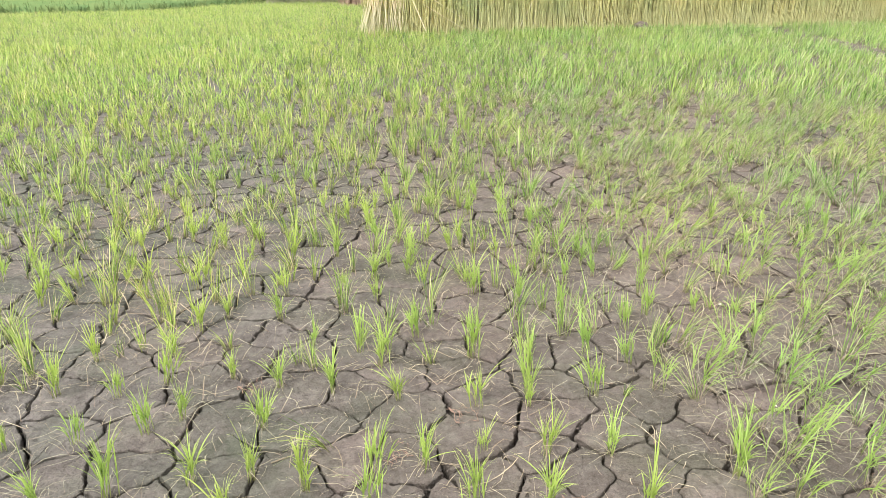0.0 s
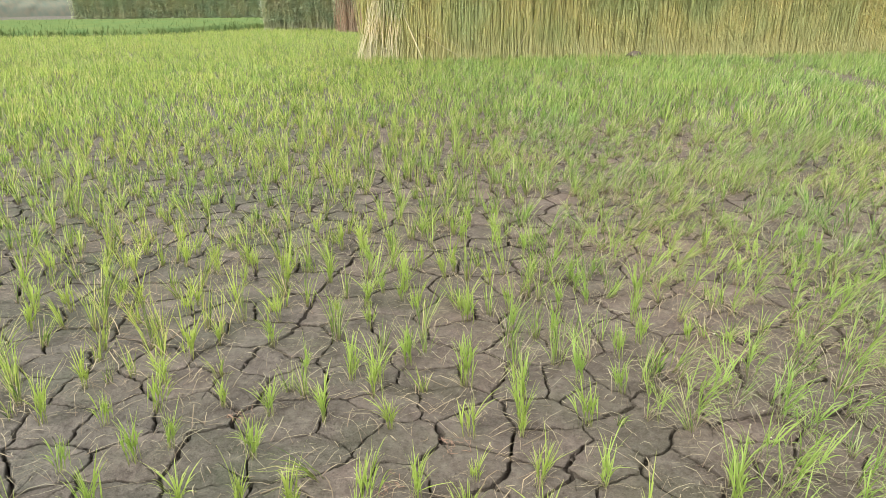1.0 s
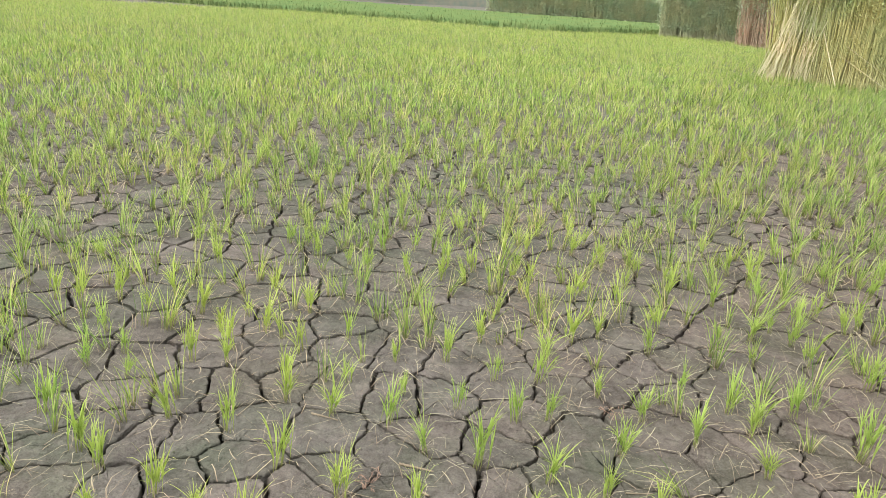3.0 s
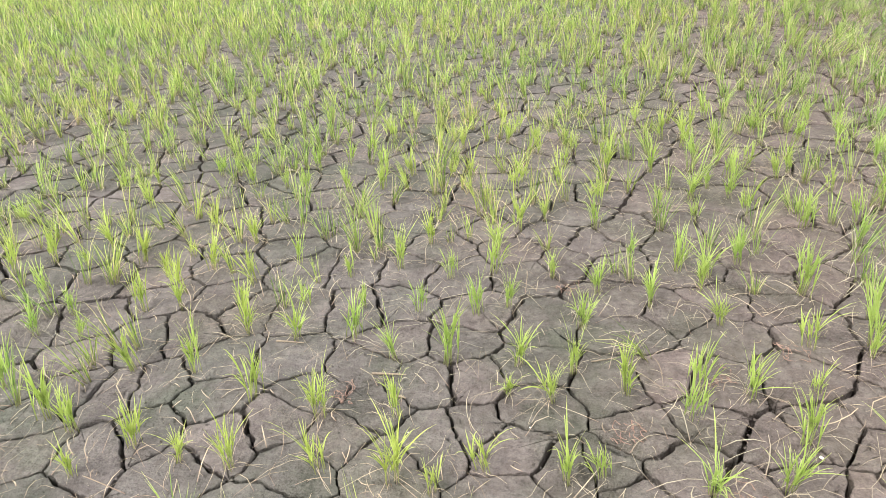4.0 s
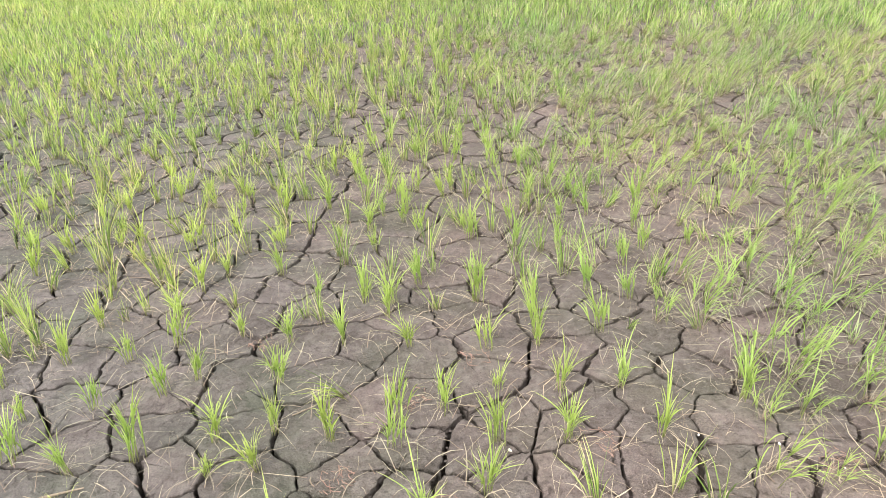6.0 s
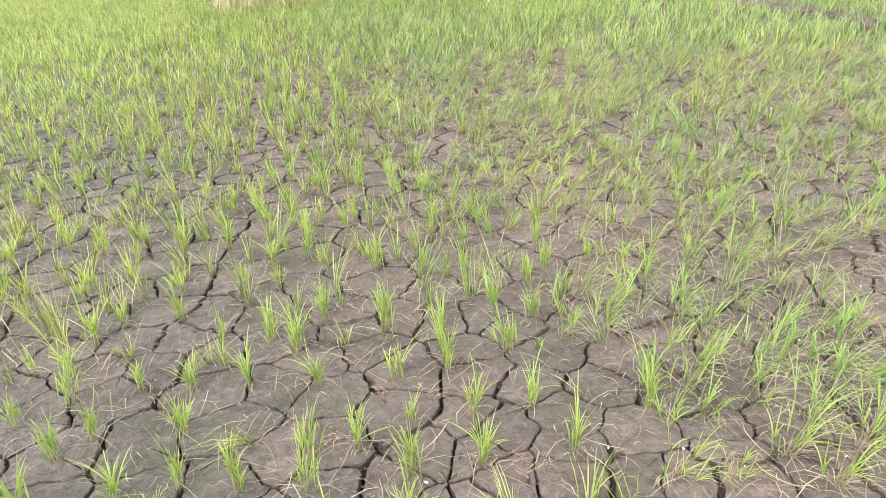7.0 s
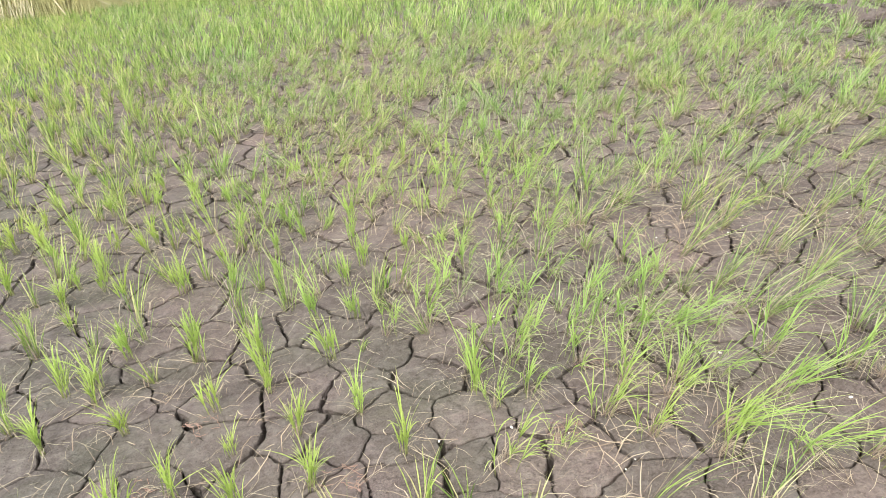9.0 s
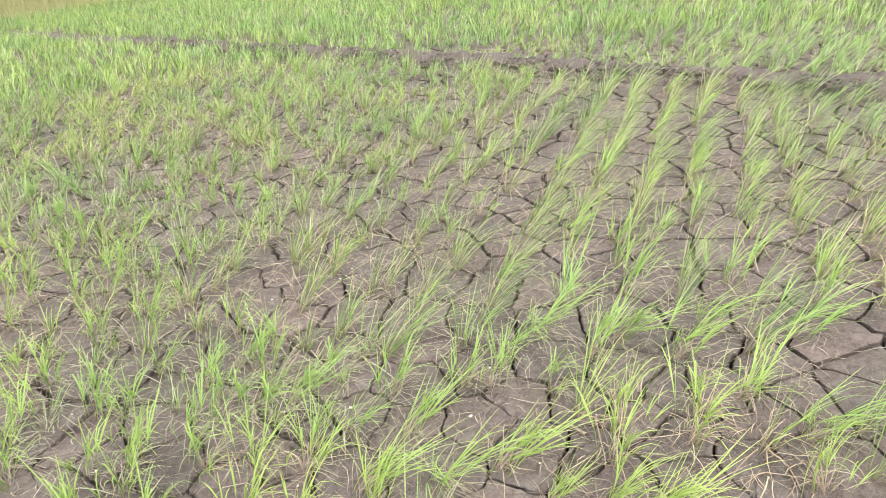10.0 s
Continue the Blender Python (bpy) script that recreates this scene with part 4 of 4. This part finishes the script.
# ---- small things on the mud ----
def litter():
    """Loose straw and crumbs of soil."""
    rng, straw = random.Random(41), Leaves()
    for _ in range(14000):
        x = rng.uniform(-2.6, 4.2)
        y = rng.uniform(0.2 if x < 1 else -0.4, 4.5)
        if x < 0.8 and rng.random() < 0.5:
            continue
        turn, size, z = rng.uniform(0, math.pi), 0.03 + 0.17 * rng.random() ** 2, rise(x, y) + 0.004
        dx, dy, bow, lift = math.cos(turn), math.sin(turn), rng.gauss(0, 0.12), rng.random() ** 2
        pts = [(x + dx * size * s - dy * size * bow * s * (1 - s) * 4, y + dy * size * s + dx * size * bow * s * (1 - s) * 4, z + 0.4 * size * lift * s * (1 - s) * 4) for s in (0, 0.33, 0.67, 1)]
        w = 0.0005 + 0.0013 * rng.random() ** 2
        straw.strip(pts, [w, w, w, w * 0.5], (-dy, dx))
    tagged(straw.make("straw_litter", [STRAW]), "scattered dead straw lying on the mud", "straw", kind="stuff")
    verts, faces = [], []
    for _ in range(26000):
        x = rng.uniform(-3.0, 3.6)
        y = rng.uniform(0.2 if x < 1 else -0.5, 3.6)
        if noise.noise((x * 2.5, y * 2.5, 17.0)) < 0.45 * rng.random() - 0.2:
            continue
        r, z, k = 0.0014 + 0.006 * rng.random() ** 2.2, rise(x, y), len(verts)
        turn = rng.uniform(0, 2)
        for j in range(5):
            w = turn + j * 1.2566
            verts.append((x + r * rng.uniform(0.7, 1.3) * math.cos(w), y + r * rng.uniform(0.7, 1.3) * math.sin(w), z - 0.002))
        verts.append((x + r * rng.uniform(-0.3, 0.3), y + r * rng.uniform(-0.3, 0.3), z + r * rng.uniform(0.6, 1.2)))
        faces += [(k + j, k + (j + 1) % 5, k + 5) for j in range(5)]
    tagged(mesh_object("soil_crumbs", verts, faces, [MUD_FAR], smooth=False), "small crumbs of dried soil", "soil", kind="stuff")


litter()


def plain(name, low, high, scale, rough):
    m, n, l, b = material(name, rough)
    l.new(ramp(n, l, noise_tex(n, l, scale, 4), [(0.3, low), (0.7, high)]), b.inputs["Base Color"])
    return m


SHELL = plain("bleached_shell", (0.5, 0.45, 0.36), (0.78, 0.74, 0.66), 90, 0.5)
STICK = plain("dry_stick", (0.16, 0.125, 0.09), (0.3, 0.24, 0.17), 60, 0.8)
ROOT = plain("reddish_dry_root", (0.2, 0.115, 0.085), (0.33, 0.22, 0.165), 60, 0.8)


def shell(x, y, size, turn):
    bm = bmesh.new()
    bmesh.ops.create_uvsphere(bm, u_segments=14, v_segments=9, radius=size)
    for v in bm.verts:
        u = v.co.x / size
        v.co.y *= 0.62 + 0.2 * u
        v.co.z *= 0.55 + 0.15 * u
        v.co *= 1 + 0.08 * noise.noise(v.co * 300)
    me = bpy.data.meshes.new("snail_shell")
    bm.to_mesh(me)
    bm.free()
    me.materials.append(SHELL)
    me.polygons.foreach_set("use_smooth", [True] * len(me.polygons))
    ob = new("snail_shell", me)
    ob.matrix_basis = pose(x, y, rise(x, y) + size * 0.45, 8, -5, turn)
    tagged(ob, "small bleached snail shell lying on dry mud", "shell", "bleached shells")


for k, (x, y) in enumerate(((1.05, 1.57), (0.62, 1.2), (0.83, 1.12), (0.05, 1.24), (-0.75, 1.17), (1.5, 1.2), (1.75, 1.55), (2.0, 1.35), (1.95, 0.95), (2.35, 1.6),
                            (1.6, 1.0), (1.72, 0.62), (2.6, 1.9), (1.2, 1.9), (2.2, 2.2), (1.3, 2.5), (-1.1, 1.05), (2.9, 1.4))):
    shell(x, y, 0.0042 + 0.001 * (k % 4), 47 * k)


def stick(x, y, length, radius, turn, tip=0.0):
    one, rng = Leaves(), random.Random(int(1000 * abs(x)))
    one.stalk(rng, 0, 0, length, (0, 0), radius, 0, 7)
    ob = one.make("dry_stick", [STICK])
    ob.matrix_basis = pose(x, y, rise(x, y) + radius, 0, 88 - tip, turn)
    tagged(ob, "short dry grey-brown stick lying on the mud", "stick", "dry sticks")


for x, y, length, radius, turn in ((-1.72, 1.38, 0.11, 0.004, 4), (-1.3, 1.29, 0.12, 0.005, 8), (-1.2, 1.2, 0.06, 0.006, -10), (0.95, 1.82, 0.06, 0.007, -60), (1.35, 1.32, 0.13, 0.005, 35),
                                   (1.15, 1.5, 0.05, 0.008, -30), (1.78, 0.28, 0.07, 0.007, 70), (2.05, 0.18, 0.09, 0.006, 20), (-0.6, 1.55, 0.09, 0.003, 25), (1.9, 0.75, 0.08, 0.004, 10),
                                   (0.55, 1.9, 0.08, 0.004, -20), (2.3, 1.3, 0.1, 0.004, 50)):
    stick(x, y, length, radius, turn)


def root_tangle(x, y, size, seed):
    """One long dead strand that wanders over itself."""
    rng, one = random.Random(seed), Leaves()
    px = py = 0.0
    turn, pts = rng.uniform(0, 6), []
    for k in range(90):
        turn += rng.gauss(0, 0.75)
        if math.hypot(px, py) > size:
            turn = math.atan2(-py, -px) + rng.gauss(0, 0.6)
        px, py = px + math.cos(turn) * 0.011, py + math.sin(turn) * 0.011
        pts.append((px, py, 0.004 + 0.011 * abs(noise.noise((k * 0.4, seed, 0)))))
    one.strip(pts, [rng.uniform(0.0009, 0.0019) for _ in pts], (0.7, 0.7))
    ob = one.make("root_tangle", [ROOT])
    ob.location = (x, y, rise(x, y))
    tagged(ob, "flattened tangle of reddish dead rice roots", "dead roots", "root tangles")


for k, (x, y) in enumerate(((-0.47, 1.21), (-0.22, 1.55), (-0.14, 1.07), (-1.35, 1.18), (0.02, 1.72), (0.3, 1.22), (0.95, 1.02), (-0.75, 2.0), (1.25, 1.25))):
    root_tangle(x, y, 0.055 + 0.01 * (k % 3), 60 + k)


def scatter_shells():
    rng = random.Random(71)
    for k in range(34):
        x, y = rng.uniform(0.9, 3.3), rng.uniform(0.3, 2.9)
        shell(x, y, rng.uniform(0.003, 0.0052), rng.uniform(0, 360))


scatter_shells()


def bund_rubble():
    """Broken lumps of mud along the bund."""
    rng, verts, faces = random.Random(77), [], []
    for _ in range(2600):
        y = -3 + 13 * rng.random() ** 1.3
        u = rng.gauss(0, 0.5)
        r = 0.01 + 0.035 * rng.random() ** 3
        x, z, k = bund_x(y) + u * 0.3, 0.1 * max(0.0, 1 - abs(u) ** 2.4) * (1 if y < 5 else max(0.6, 1 - (y - 5) * 0.1)), len(verts)
        for ring, high in ((1.0, -0.2), (0.8, 0.5)):
            for j in range(6):
                w = j * 1.0472 + ring
                s = r * ring * rng.uniform(0.6, 1.35)
                verts.append((x + s * math.cos(w), y + s * math.sin(w), z + r * high * rng.uniform(0.6, 1.3)))
        verts.append((x, y, z + r * rng.uniform(0.5, 0.9)))
        for j in range(6):
            a, b = k + j, k + (j + 1) % 6
            faces += [(a, b, b + 6, a + 6), (a + 6, b + 6, k + 12)]
    tagged(mesh_object("bund_rubble", verts, faces, [BUND_MUD], smooth=False), "broken lumps of dried mud along the bund", "mud clods", kind="stuff")


bund_rubble()
